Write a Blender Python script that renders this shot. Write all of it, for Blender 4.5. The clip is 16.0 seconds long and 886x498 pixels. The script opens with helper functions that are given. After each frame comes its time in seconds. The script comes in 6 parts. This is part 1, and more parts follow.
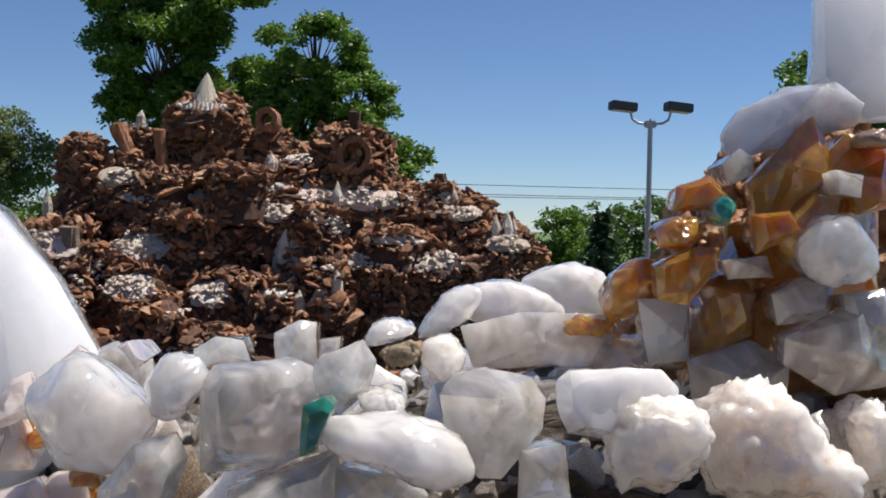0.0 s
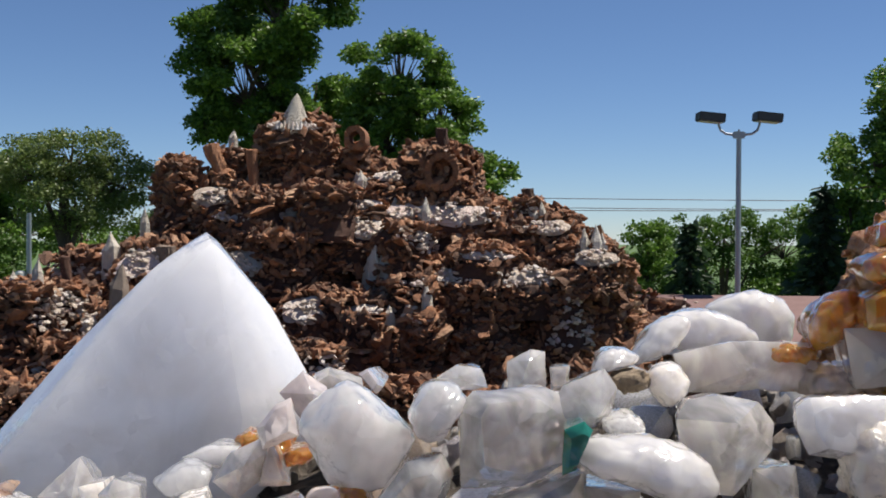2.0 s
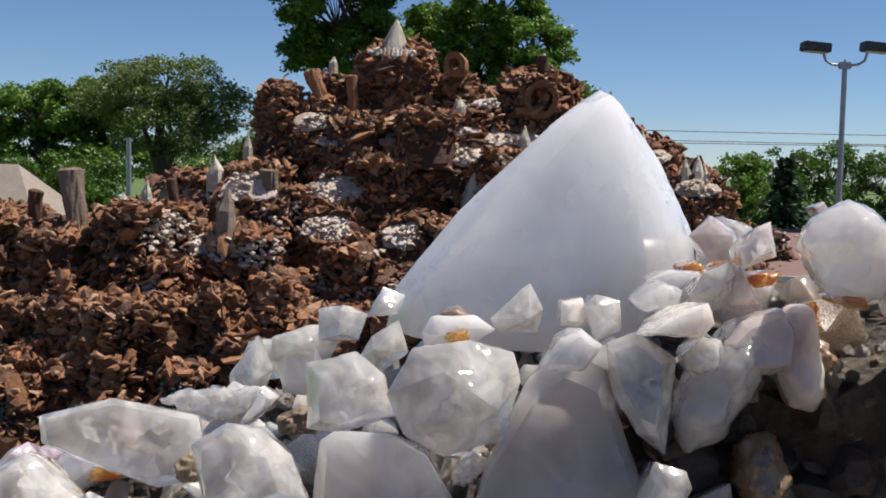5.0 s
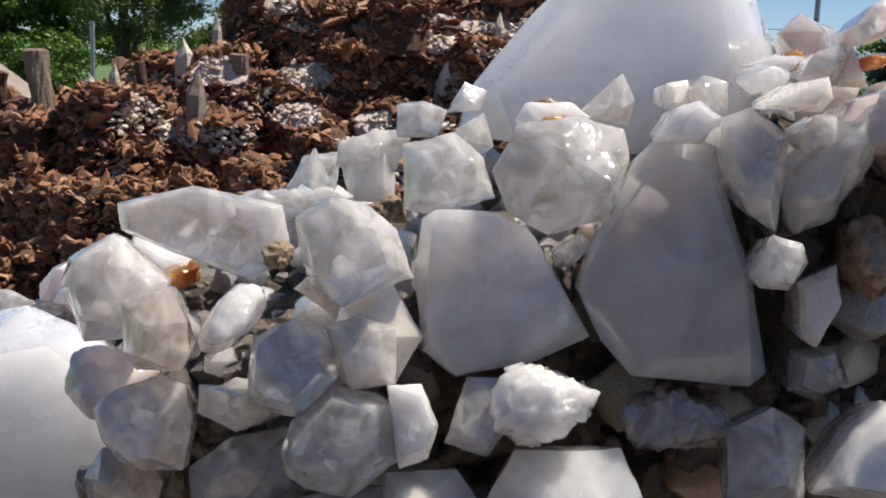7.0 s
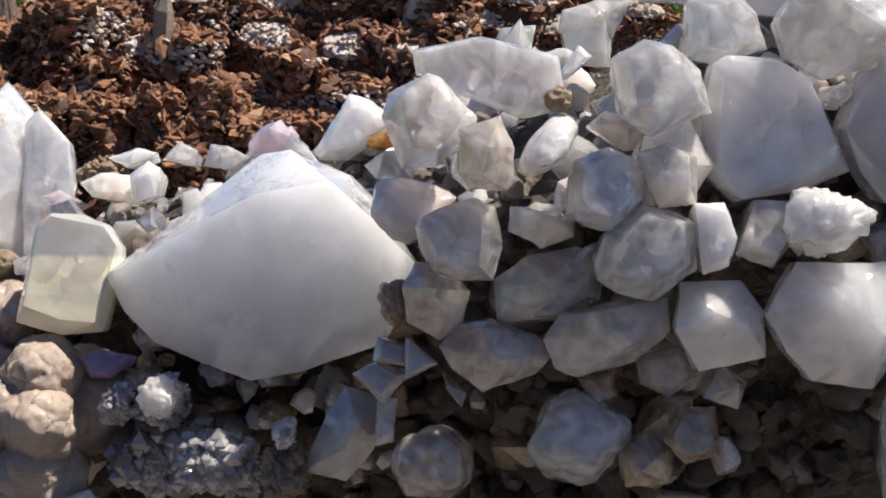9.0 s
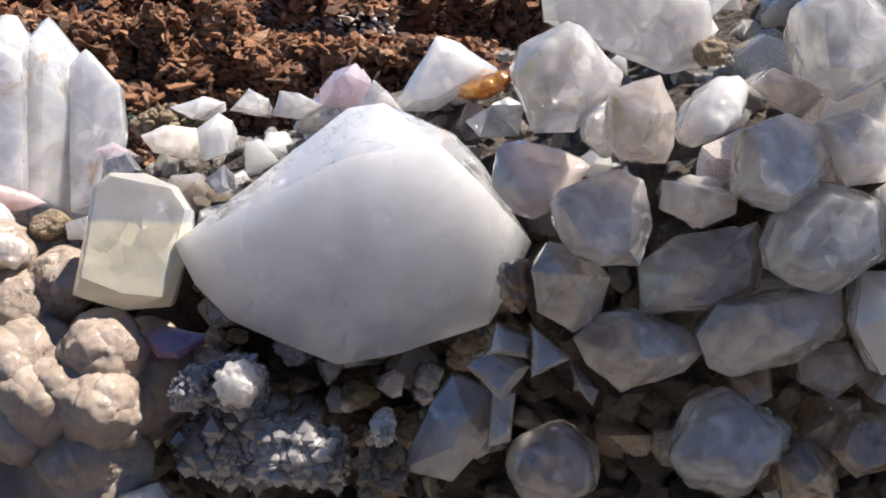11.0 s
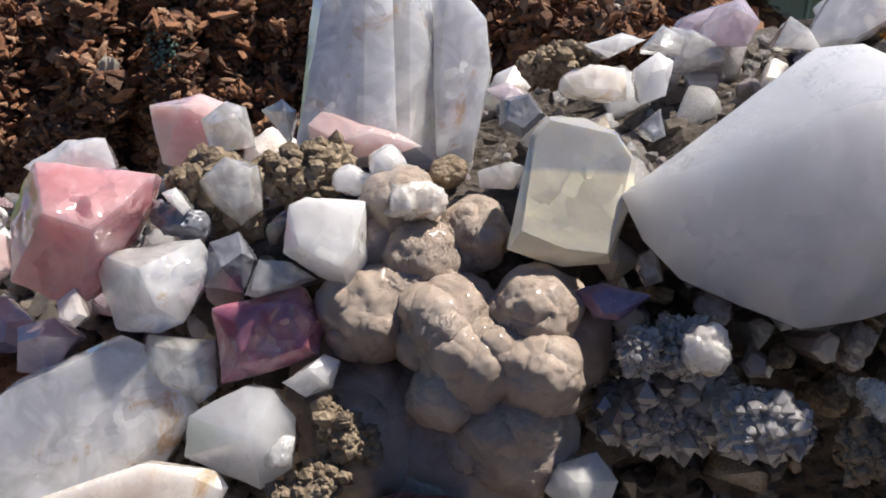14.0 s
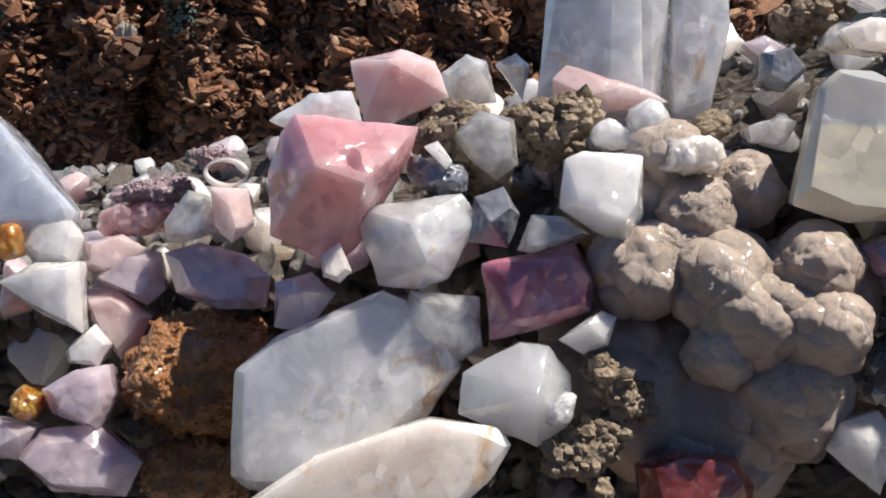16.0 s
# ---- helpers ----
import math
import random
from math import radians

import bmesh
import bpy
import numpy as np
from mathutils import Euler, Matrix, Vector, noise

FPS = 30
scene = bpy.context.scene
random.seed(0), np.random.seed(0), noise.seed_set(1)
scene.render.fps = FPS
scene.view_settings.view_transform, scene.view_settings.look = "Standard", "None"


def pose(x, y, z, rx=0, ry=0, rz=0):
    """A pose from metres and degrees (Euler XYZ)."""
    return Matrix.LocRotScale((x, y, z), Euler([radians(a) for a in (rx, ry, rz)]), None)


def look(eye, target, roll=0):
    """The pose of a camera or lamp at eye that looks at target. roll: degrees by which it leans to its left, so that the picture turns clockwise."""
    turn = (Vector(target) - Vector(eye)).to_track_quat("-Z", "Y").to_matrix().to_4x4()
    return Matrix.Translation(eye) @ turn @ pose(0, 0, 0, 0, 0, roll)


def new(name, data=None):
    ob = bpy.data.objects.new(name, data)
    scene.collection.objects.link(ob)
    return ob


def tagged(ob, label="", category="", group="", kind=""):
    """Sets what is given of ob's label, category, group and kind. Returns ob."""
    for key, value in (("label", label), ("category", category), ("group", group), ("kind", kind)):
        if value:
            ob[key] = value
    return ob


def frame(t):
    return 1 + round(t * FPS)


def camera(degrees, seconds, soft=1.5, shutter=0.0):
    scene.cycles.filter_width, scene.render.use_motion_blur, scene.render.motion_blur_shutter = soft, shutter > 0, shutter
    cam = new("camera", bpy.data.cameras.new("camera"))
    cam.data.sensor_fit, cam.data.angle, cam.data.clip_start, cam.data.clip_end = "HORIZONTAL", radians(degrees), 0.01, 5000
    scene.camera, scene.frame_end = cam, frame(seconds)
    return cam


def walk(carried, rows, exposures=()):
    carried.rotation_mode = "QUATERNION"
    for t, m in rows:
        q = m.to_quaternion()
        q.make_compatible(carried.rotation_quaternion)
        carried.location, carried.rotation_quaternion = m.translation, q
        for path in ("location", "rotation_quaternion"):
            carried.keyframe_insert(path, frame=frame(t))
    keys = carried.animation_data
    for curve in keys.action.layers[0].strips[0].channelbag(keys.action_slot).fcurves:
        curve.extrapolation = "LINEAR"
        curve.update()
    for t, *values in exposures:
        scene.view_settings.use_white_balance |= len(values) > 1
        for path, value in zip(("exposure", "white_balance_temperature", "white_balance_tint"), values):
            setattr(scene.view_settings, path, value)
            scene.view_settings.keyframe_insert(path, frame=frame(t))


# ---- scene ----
import itertools

EXPOSURES = ((0.0, 0.55, 6550, 12), (3.5, 0.46, 6550, 12), (6.0, 0.53, 6650, 12), (8.5, 0.72, 6650, 12), (10.8, 0.90, 6600, 13), (12.5, 0.54, 6550, 13), (16.0, 0.60, 6450, 12))
cam = camera(43.29, 16.0, soft=1.8)
walk(cam, [
    (0.0, pose(0.0011, 0.0017, 0.0007, 88.676, -1.071, -0.065)),
    (0.5, pose(-0.0247, -0.0104, 0.0019, 88.536, -0.857, 0.999)),
    (1.0, pose(-0.0542, -0.0315, 0.0118, 88.978, -0.873, 1.949)),
    (1.5, pose(-0.0746, -0.0510, 0.0119, 89.166, -0.753, 2.874)),
    (2.0, pose(-0.0923, -0.0707, 0.0161, 89.360, -0.343, 4.158)),
    (2.5, pose(-0.1440, -0.0924, 0.0060, 89.224, -0.221, 6.337)),
    (3.0, pose(-0.1863, -0.1077, -0.0009, 88.845, -0.461, 7.545)),
    (3.5, pose(-0.2247, -0.1127, -0.0125, 88.462, -0.383, 8.593)),
    (6.0, pose(-0.4563, -0.2041, -0.1004, 83.378, -1.819, 7.632)),
    (6.5, pose(-0.4721, -0.1760, -0.1245, 82.090, -1.581, 6.716)),
    (7.0, pose(-0.4791, -0.1771, -0.1536, 80.456, -2.040, 6.632)),
    (7.5, pose(-0.5271, -0.2177, -0.1735, 79.455, -1.864, 5.779)),
    (8.0, pose(-0.5860, -0.2621, -0.1974, 78.698, -2.551, 5.264)),
    (8.5, pose(-0.6771, -0.3495, -0.2236, 78.008, -3.211, 4.519)),
    (11.0, pose(-0.8619, -0.2031, -0.2218, 73.054, -4.225, 4.348)),
    (11.5, pose(-0.9192, -0.1903, -0.1899, 73.242, -3.398, 4.157)),
    (12.0, pose(-1.0190, -0.1710, -0.1925, 73.159, -4.000, 4.447)),
    (12.5, pose(-1.0830, -0.1347, -0.2166, 71.306, -4.379, 5.119)),
    (13.0, pose(-1.1458, -0.1316, -0.2320, 70.698, -4.436, 5.290)),
    (13.5, pose(-1.1959, -0.1351, -0.2456, 69.905, -4.376, 5.329)),
    (14.0, pose(-1.2526, -0.1499, -0.2601, 69.536, -4.707, 5.254)),
    (14.5, pose(-1.3183, -0.1493, -0.2777, 68.940, -4.687, 5.011)),
    (15.0, pose(-1.3771, -0.1548, -0.2894, 68.589, -4.639, 5.065)),
    (15.5, pose(-1.4253, -0.1593, -0.2866, 68.276, -4.463, 5.015)),
    (16.0, pose(-1.4898, -0.1615, -0.2981, 67.991, -4.997, 5.328)),
], EXPOSURES)
# ---- light ----
SUN_AZ, SUN_EL = 66.0, 66.0      # degrees from +y towards +x, and above the horizon
world = bpy.data.worlds.new("sky")
scene.world = world
world.use_nodes = True
wn = world.node_tree.nodes
sky = wn.new("ShaderNodeTexSky")
sky.sky_type, sky.sun_disc = "NISHITA", False
sky.sun_elevation, sky.sun_rotation = radians(SUN_EL), radians(SUN_AZ)
sky.air_density, sky.dust_density, sky.ozone_density = 0.7, 0.0, 8.0
world.node_tree.links.new(sky.outputs[0], wn["Background"].inputs[0])
wn["Background"].inputs[1].default_value = 0.068
sun = new("sun", bpy.data.lights.new("sun", "SUN"))
sun.data.energy, sun.data.angle, sun.data.color = 5.0, radians(0.5), (1.0, 0.94, 0.85)
sun_dir = Vector((math.sin(radians(SUN_AZ)) * math.cos(radians(SUN_EL)), math.cos(radians(SUN_AZ)) * math.cos(radians(SUN_EL)), math.sin(radians(SUN_EL))))
sun.matrix_world = look(sun_dir * 40, (0, 0, 0))


# ---- materials ----
class Mat:
    """A small builder of node materials."""

    def __init__(self, name):
        self.m = bpy.data.materials.new(name)
        self.m.use_nodes = True
        self.t = self.m.node_tree
        self.b = self.t.nodes["Principled BSDF"]
        self.co = self.t.nodes.new("ShaderNodeTexCoord").outputs["Object"]

    def n(self, kind, **values):
        node = self.t.nodes.new(kind)
        for k, v in values.items():
            node.inputs[k.replace("_", " ")].default_value = v
        return node

    def l(self, a, b):
        self.t.links.new(a, b)

    def noise(self, scale, detail=4, rough=0.6, distort=0.0):
        k = self.n("ShaderNodeTexNoise", Scale=scale, Detail=detail, Roughness=rough, Distortion=distort)
        self.l(self.co, k.inputs["Vector"])
        return k.outputs["Fac"]

    def voronoi(self, scale, what="Distance"):
        k = self.n("ShaderNodeTexVoronoi", Scale=scale)
        self.l(self.co, k.inputs["Vector"])
        return k.outputs[what]

    def ramp(self, fac, stops):
        k = self.t.nodes.new("ShaderNodeValToRGB")
        e = k.color_ramp.elements
        while len(e) < len(stops):
            e.new(0.5)
        for el, (p, c) in zip(e, stops):
            el.position, el.color = p, (*c, 1) if len(c) == 3 else c
        self.l(fac, k.inputs[0])
        return k.outputs[0]

    def mix(self, fac, a, b, how="MIX"):
        k = self.t.nodes.new("ShaderNodeMix")
        k.data_type, k.blend_type = "RGBA", how
        for s, v in ((0, fac), (6, a), (7, b)):
            if hasattr(v, "links"):
                self.l(v, k.inputs[s])
            else:
                k.inputs[s].default_value = v if s == 0 else (*v, 1)
        return k.outputs[2]

    def value(self, fac, lo, hi, a=0.3, b=0.7):
        k = self.n("ShaderNodeMapRange", From_Min=a, From_Max=b, To_Min=lo, To_Max=hi)
        self.l(fac, k.inputs[0])
        return k.outputs[0]

    def bump(self, height, strength, dist, after=None):
        k = self.n("ShaderNodeBump", Strength=strength, Distance=dist)
        self.l(height, k.inputs["Height"])
        if after is not None:
            self.l(after, k.inputs["Normal"])
        self.l(k.outputs[0], self.b.inputs["Normal"])
        return k.outputs[0]

    def facets(self, scale, amount):
        """Normals of broken inner faces: cells that each tilt their own way, in some areas only."""
        warp = self.n("ShaderNodeTexNoise", Scale=scale * 0.5, Detail=2.0)
        self.l(self.co, warp.inputs["Vector"])
        add = self.t.nodes.new("ShaderNodeVectorMath")
        add.operation = "MULTIPLY_ADD"
        self.l(warp.outputs["Color"], add.inputs[0])
        add.inputs[1].default_value = (0.03, 0.03, 0.03)
        self.l(self.co, add.inputs[2])
        cell = self.n("ShaderNodeTexVoronoi", Scale=scale)
        self.l(add.outputs[0], cell.inputs["Vector"])
        half = self.t.nodes.new("ShaderNodeVectorMath")
        half.operation = "SUBTRACT"
        self.l(cell.outputs["Color"], half.inputs[0])
        half.inputs[1].default_value = (0.5, 0.5, 0.5)
        size = self.t.nodes.new("ShaderNodeVectorMath")
        size.operation = "SCALE"
        self.l(half.outputs[0], size.inputs[0])
        self.l(self.value(self.noise(20, 3), 0.0, amount * 2.4, 0.45, 0.62), size.inputs["Scale"])
        tilt = self.t.nodes.new("ShaderNodeVectorMath")
        self.l(self.t.nodes.new("ShaderNodeNewGeometry").outputs["Normal"], tilt.inputs[0])
        self.l(size.outputs[0], tilt.inputs[1])
        unit = self.t.nodes.new("ShaderNodeVectorMath")
        unit.operation = "NORMALIZE"
        self.l(tilt.outputs[0], unit.inputs[0])
        return unit.outputs[0]

    def set(self, **values):
        for k, v in values.items():
            s = self.b.inputs[k.replace("_", " ")]
            if hasattr(v, "links"):
                self.l(v, s)
            else:
                s.default_value = v
        return self.m


def quartz(name, light, dark, trans, rough=0.18, sss=0.35, cloud=28, stain=None, radius=(0.045, 0.045, 0.05), broken=0.3):
    """Milky to clear quartz: soft cloudy depths, a few healed cracks with glinting inner faces, frosted patches."""
    k = Mat(name)
    big, veil = k.noise(cloud * 0.7, 2, 0.4, 0.3), k.noise(26, 3, 0.5, 2.5)
    col = k.ramp(big, [(0.30, dark), (0.58, light)])
    col = k.mix(k.value(veil, 0, 0.20, 0.54, 0.66), col, tuple(0.5 + 0.5 * c for c in light))
    rnd = k.t.nodes.new("ShaderNodeObjectInfo").outputs["Random"]
    col = k.mix(k.value(rnd, 0.0, 0.20, 0, 1), col, tuple(c * 0.7 for c in dark))
    if stain:
        col = k.mix(k.value(k.noise(17, 4, 0.7, 1.2), 0, 0.8, 0.57, 0.68), col, stain)
    n = k.facets(75, 0.02 + broken * (0.25 + trans))
    n = k.bump(k.noise(20, 2, 0.4), 0.10 + 0.25 * trans, 0.006, n)
    n = k.bump(k.noise(140, 4, 0.6, 1.0), 0.04, 0.0015, n)
    return k.set(Base_Color=col, Roughness=k.value(k.noise(34, 4, 0.7), rough * 0.4, rough * 1.5), IOR=1.55,
                 Transmission_Weight=k.value(k.noise(cloud * 1.3, 3, 0.5, 1.0), min(0.9, trans * 1.12), trans * 0.75, 0.38, 0.62), Subsurface_Weight=sss, Subsurface_Radius=radius, Subsurface_Scale=1.0,
                 Coat_Weight=1.0, Coat_Roughness=0.04, Coat_IOR=1.6, Coat_Normal=k.facets(210, 0.10 + 0.55 * broken))


milky = quartz("milky_quartz", (0.86, 0.88, 0.93), (0.78, 0.80, 0.87), 0.25, 0.08, 0.95, 9, None, (0.22, 0.22, 0.23))
milkgrey = quartz("milky_grey_quartz", (0.94, 0.90, 0.87), (0.82, 0.77, 0.73), 0.38, 0.09, 0.95, 14, None, (0.12, 0.11, 0.11))
milkclear = quartz("milky_clear_quartz", (0.94, 0.94, 0.95), (0.83, 0.84, 0.87), 0.48, 0.06, 0.9, 22, (0.72, 0.48, 0.25))
white = quartz("white_quartz", (0.88, 0.86, 0.84), (0.74, 0.71, 0.68), 0.26, 0.14, 0.9, 18)
clear = quartz("clear_quartz", (0.97, 0.94, 0.90), (0.87, 0.82, 0.77), 0.64, 0.05, 0.95, 22)
grey = quartz("grey_quartz", (0.95, 0.90, 0.85), (0.82, 0.76, 0.70), 0.6, 0.06, 0.9, 22)
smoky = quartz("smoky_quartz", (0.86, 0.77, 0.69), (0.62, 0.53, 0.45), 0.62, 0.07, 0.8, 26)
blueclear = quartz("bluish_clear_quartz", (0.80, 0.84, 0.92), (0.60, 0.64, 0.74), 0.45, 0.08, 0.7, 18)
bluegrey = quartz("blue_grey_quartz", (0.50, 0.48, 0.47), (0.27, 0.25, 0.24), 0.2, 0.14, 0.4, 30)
pinkgrey = quartz("pink_grey_quartz", (0.86, 0.77, 0.73), (0.60, 0.50, 0.47), 0.3, 0.14, 0.5, 22)
cream = quartz("cream_calcite", (0.88, 0.80, 0.71), (0.72, 0.62, 0.52), 0.06, 0.3, 0.8, 22, (0.62, 0.42, 0.22))
amber = quartz("amber_quartz", (0.84, 0.42, 0.06), (0.40, 0.12, 0.015), 0.6, 0.12, 0.6, 20, (0.86, 0.70, 0.46), (0.04, 0.018, 0.004))
amberclear = quartz("amber_clear_quartz", (0.80, 0.66, 0.50), (0.50, 0.36, 0.22), 0.7, 0.1, 0.4, 24)
roselight = quartz("pale_rose_quartz", (0.92, 0.66, 0.63), (0.84, 0.52, 0.50), 0.25, 0.2, 0.8, 24, (0.90, 0.80, 0.76))
rose = quartz("rose_quartz", (0.90, 0.50, 0.50), (0.76, 0.32, 0.34), 0.35, 0.13, 0.8, 20, broken=0.9)
rosedeep = quartz("deep_rose_stone", (0.62, 0.26, 0.32), (0.36, 0.10, 0.16), 0.2, 0.14, 0.4, 40, (0.78, 0.52, 0.50), broken=1.0)
lilac = quartz("lilac_quartz", (0.84, 0.70, 0.75), (0.60, 0.46, 0.52), 0.42, 0.16, 0.7, 22, (0.82, 0.64, 0.58))
amethyst = quartz("amethyst", (0.40, 0.26, 0.38), (0.20, 0.10, 0.18), 0.3, 0.2, 0.2, 30)
green = quartz("green_glass_crystal", (0.03, 0.27, 0.19), (0.01, 0.10, 0.08), 0.35, 0.08, 0.1, 40)
red = quartz("red_jasper", (0.34, 0.07, 0.05), (0.12, 0.02, 0.02), 0.0, 0.3, 0.1, 40, (0.42, 0.18, 0.10))
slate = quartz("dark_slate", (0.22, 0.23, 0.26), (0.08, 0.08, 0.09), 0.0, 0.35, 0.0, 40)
brown = quartz("brown_stone", (0.34, 0.22, 0.13), (0.13, 0.07, 0.04), 0.0, 0.4, 0.0, 50)


def calcite_block():
    """Calcite with colour zones: clear above, honey yellow below."""
    k = Mat("zoned_calcite")
    sep = k.t.nodes.new("ShaderNodeSeparateXYZ")
    k.l(k.co, sep.inputs[0])
    add = k.t.nodes.new("ShaderNodeMath")
    k.l(sep.outputs[2], add.inputs[0])
    k.l(k.value(k.noise(40), -0.004, 0.004, 0, 1), add.inputs[1])
    zone = k.value(add.outputs[0], 0, 1, 0.006, 0.011)
    col = k.mix(zone, (0.97, 0.87, 0.69), (0.95, 0.95, 0.93))
    col = k.mix(k.value(k.noise(60, 5, 0.7, 1.5), 0, 0.2), col, (0.86, 0.70, 0.48))
    k.bump(k.noise(30, 3), 0.15, 0.004, k.facets(60, 0.12))
    return k.set(Base_Color=col, Roughness=0.08, Transmission_Weight=k.value(zone, 0.2, 0.6, 0, 1), IOR=1.55, Subsurface_Weight=0.8, Subsurface_Radius=(0.05, 0.045, 0.03), Coat_Weight=0.7, Coat_Roughness=0.05)


calcite = calcite_block()


def grainy(name, a, b, c, scale=220, rough=0.6, bumpy=0.9, spark=0.0):
    """Granular stone: druzy crusts, mortar and crumbly rock."""
    k = Mat(name)
    grain = k.voronoi(scale)
    col = k.ramp(k.noise(26, 6, 0.7, 0.8), [(0.28, a), (0.52, b), (0.72, c)])
    col = k.mix(k.value(k.noise(scale * 0.6, 4, 0.7), 0, 0.5), col, a)
    n = k.bump(grain, bumpy, 0.0035, k.facets(420, spark * 3) if spark else None)
    k.bump(k.noise(60, 8, 0.75), 0.8 * bumpy, 0.006, n)
    return k.set(Base_Color=col, Roughness=k.value(k.noise(scale), rough - spark, rough + 0.1), Coat_Weight=spark * 2.0, Coat_Roughness=0.1, Subsurface_Weight=spark * 2, Subsurface_Radius=(0.012, 0.01, 0.008))


matrix = grainy("crumbly_mortar", (0.12, 0.088, 0.058), (0.33, 0.255, 0.17), (0.55, 0.45, 0.325), 160, 0.85)
druse = grainy("amber_druzy_quartz", (0.22, 0.08, 0.02), (0.42, 0.20, 0.07), (0.58, 0.38, 0.20), 200, 0.4, 0.9, 0.2)
druze = grainy("mauve_druzy_stone", (0.12, 0.08, 0.08), (0.52, 0.38, 0.40), (0.74, 0.64, 0.62), 240, 0.6)
sugar = grainy("tan_druzy_chalcedony", (0.38, 0.30, 0.235), (0.54, 0.435, 0.35), (0.69, 0.59, 0.50), 1300, 0.40, 0.5, 0.25)
# mortar coloured darker than its tan, standing in for shade between the stones
core_mat = grainy("shade_dark_mortar", (0.035, 0.028, 0.023), (0.095, 0.077, 0.06), (0.20, 0.166, 0.13), 120, 0.9)


def island_mat(name, stops, scale=9, rough=0.85, gloss=0.0):
    """Broken stone or wood pieces, each with its own shade."""
    k = Mat(name)
    rnd = k.t.nodes.new("ShaderNodeNewGeometry").outputs["Random Per Island"]
    obj = k.t.nodes.new("ShaderNodeObjectInfo").outputs["Random"]
    add = k.t.nodes.new("ShaderNodeMath")
    add.operation = "ADD"
    k.l(rnd, add.inputs[0])
    k.l(obj, add.inputs[1])
    fr = k.t.nodes.new("ShaderNodeMath")
    fr.operation = "FRACT"
    k.l(add.outputs[0], fr.inputs[0])
    col = k.ramp(fr.outputs[0], stops)
    col = k.mix(k.value(k.noise(scale, 6, 0.7, 0.5), 0, 0.65), col, stops[0][1])
    col = k.mix(k.value(k.noise(scale * 5, 5, 0.7), 0, 0.22), col, stops[-1][1])
    n = k.bump(k.noise(scale * 2, 8, 0.75, 0.6), 0.9, 0.05)
    return k.set(Base_Color=col, Roughness=rough, Coat_Weight=gloss)


wood_mat = island_mat("petrified_wood", [(0.0, (0.040, 0.016, 0.009)), (0.2, (0.13, 0.047, 0.021)), (0.5, (0.30, 0.110, 0.042)), (0.8, (0.46, 0.195, 0.083)), (1.0, (0.62, 0.40, 0.25))])
# dark wood of the stumps; on the mound's core it paints the crevice shade
wood_core = island_mat("dark_wood_and_crevice_shade", [(0.0, (0.025, 0.012, 0.008)), (0.5, (0.085, 0.036, 0.021)), (1.0, (0.16, 0.075, 0.045))])
pebble_mat = island_mat("white_pebbles", [(0.0, (0.46, 0.36, 0.27)), (0.2, (0.60, 0.48, 0.37)), (0.55, (0.74, 0.65, 0.55)), (0.75, (0.72, 0.53, 0.49)), (1.0, (0.88, 0.85, 0.80))], 14, 0.6)
spire_mat = island_mat("weathered_calcite", [(0.0, (0.42, 0.37, 0.29)), (0.5, (0.58, 0.52, 0.43)), (1.0, (0.78, 0.73, 0.64))], 10, 0.5)
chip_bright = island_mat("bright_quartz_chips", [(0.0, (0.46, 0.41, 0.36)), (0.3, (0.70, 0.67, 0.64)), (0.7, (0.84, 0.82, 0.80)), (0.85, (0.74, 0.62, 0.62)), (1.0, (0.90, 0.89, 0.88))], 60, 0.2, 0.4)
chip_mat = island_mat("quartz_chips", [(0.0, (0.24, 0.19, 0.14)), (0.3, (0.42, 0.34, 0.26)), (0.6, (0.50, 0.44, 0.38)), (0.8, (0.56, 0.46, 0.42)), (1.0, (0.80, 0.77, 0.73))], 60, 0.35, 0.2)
# brown chips with the shade of the wall's lower face put into their colour
chip_shade = island_mat("shade_dark_stone_chips", [(0.0, (0.05, 0.036, 0.026)), (0.4, (0.13, 0.095, 0.068)), (0.75, (0.25, 0.19, 0.145)), (0.92, (0.36, 0.30, 0.26)), (1.0, (0.56, 0.52, 0.49))], 60, 0.4, 0.2)
teal_mat = island_mat("copper_mineral", [(0.0, (0.05, 0.10, 0.08)), (0.5, (0.12, 0.24, 0.19)), (1.0, (0.30, 0.42, 0.36))], 30, 0.6)
log_mat = island_mat("grey_wood_log", [(0.0, (0.14, 0.10, 0.07)), (0.5, (0.26, 0.19, 0.14)), (1.0, (0.38, 0.31, 0.25))], 12)
bark_mat = island_mat("bark", [(0.0, (0.05, 0.038, 0.028)), (0.5, (0.10, 0.075, 0.055)), (1.0, (0.16, 0.12, 0.09))], 6)


def leaf(name, a, b):
    k = Mat(name)
    rnd = k.t.nodes.new("ShaderNodeNewGeometry").outputs["Random Per Island"]
    col = k.mix(rnd, a, b)
    col = k.mix(k.value(k.noise(0.35, 3), 0, 0.5), col, tuple(c * 0.6 for c in a))
    tl = k.n("ShaderNodeBsdfTranslucent")
    k.l(col, tl.inputs[0])
    mx = k.n("ShaderNodeMixShader")
    mx.inputs[0].default_value = 0.35
    k.set(Base_Color=col, Roughness=0.5)
    k.l(k.b.outputs[0], mx.inputs[1])
    k.l(tl.outputs[0], mx.inputs[2])
    k.l(mx.outputs[0], k.t.nodes["Material Output"].inputs[0])
    return k.m


leaf_dark = leaf("maple_leaves", (0.06, 0.135, 0.018), (0.21, 0.36, 0.05))
leaf_light = leaf("locust_leaves", (0.10, 0.15, 0.035), (0.20, 0.26, 0.075))
leaf_bright = leaf("bush_leaves", (0.055, 0.125, 0.014), (0.125, 0.24, 0.035))
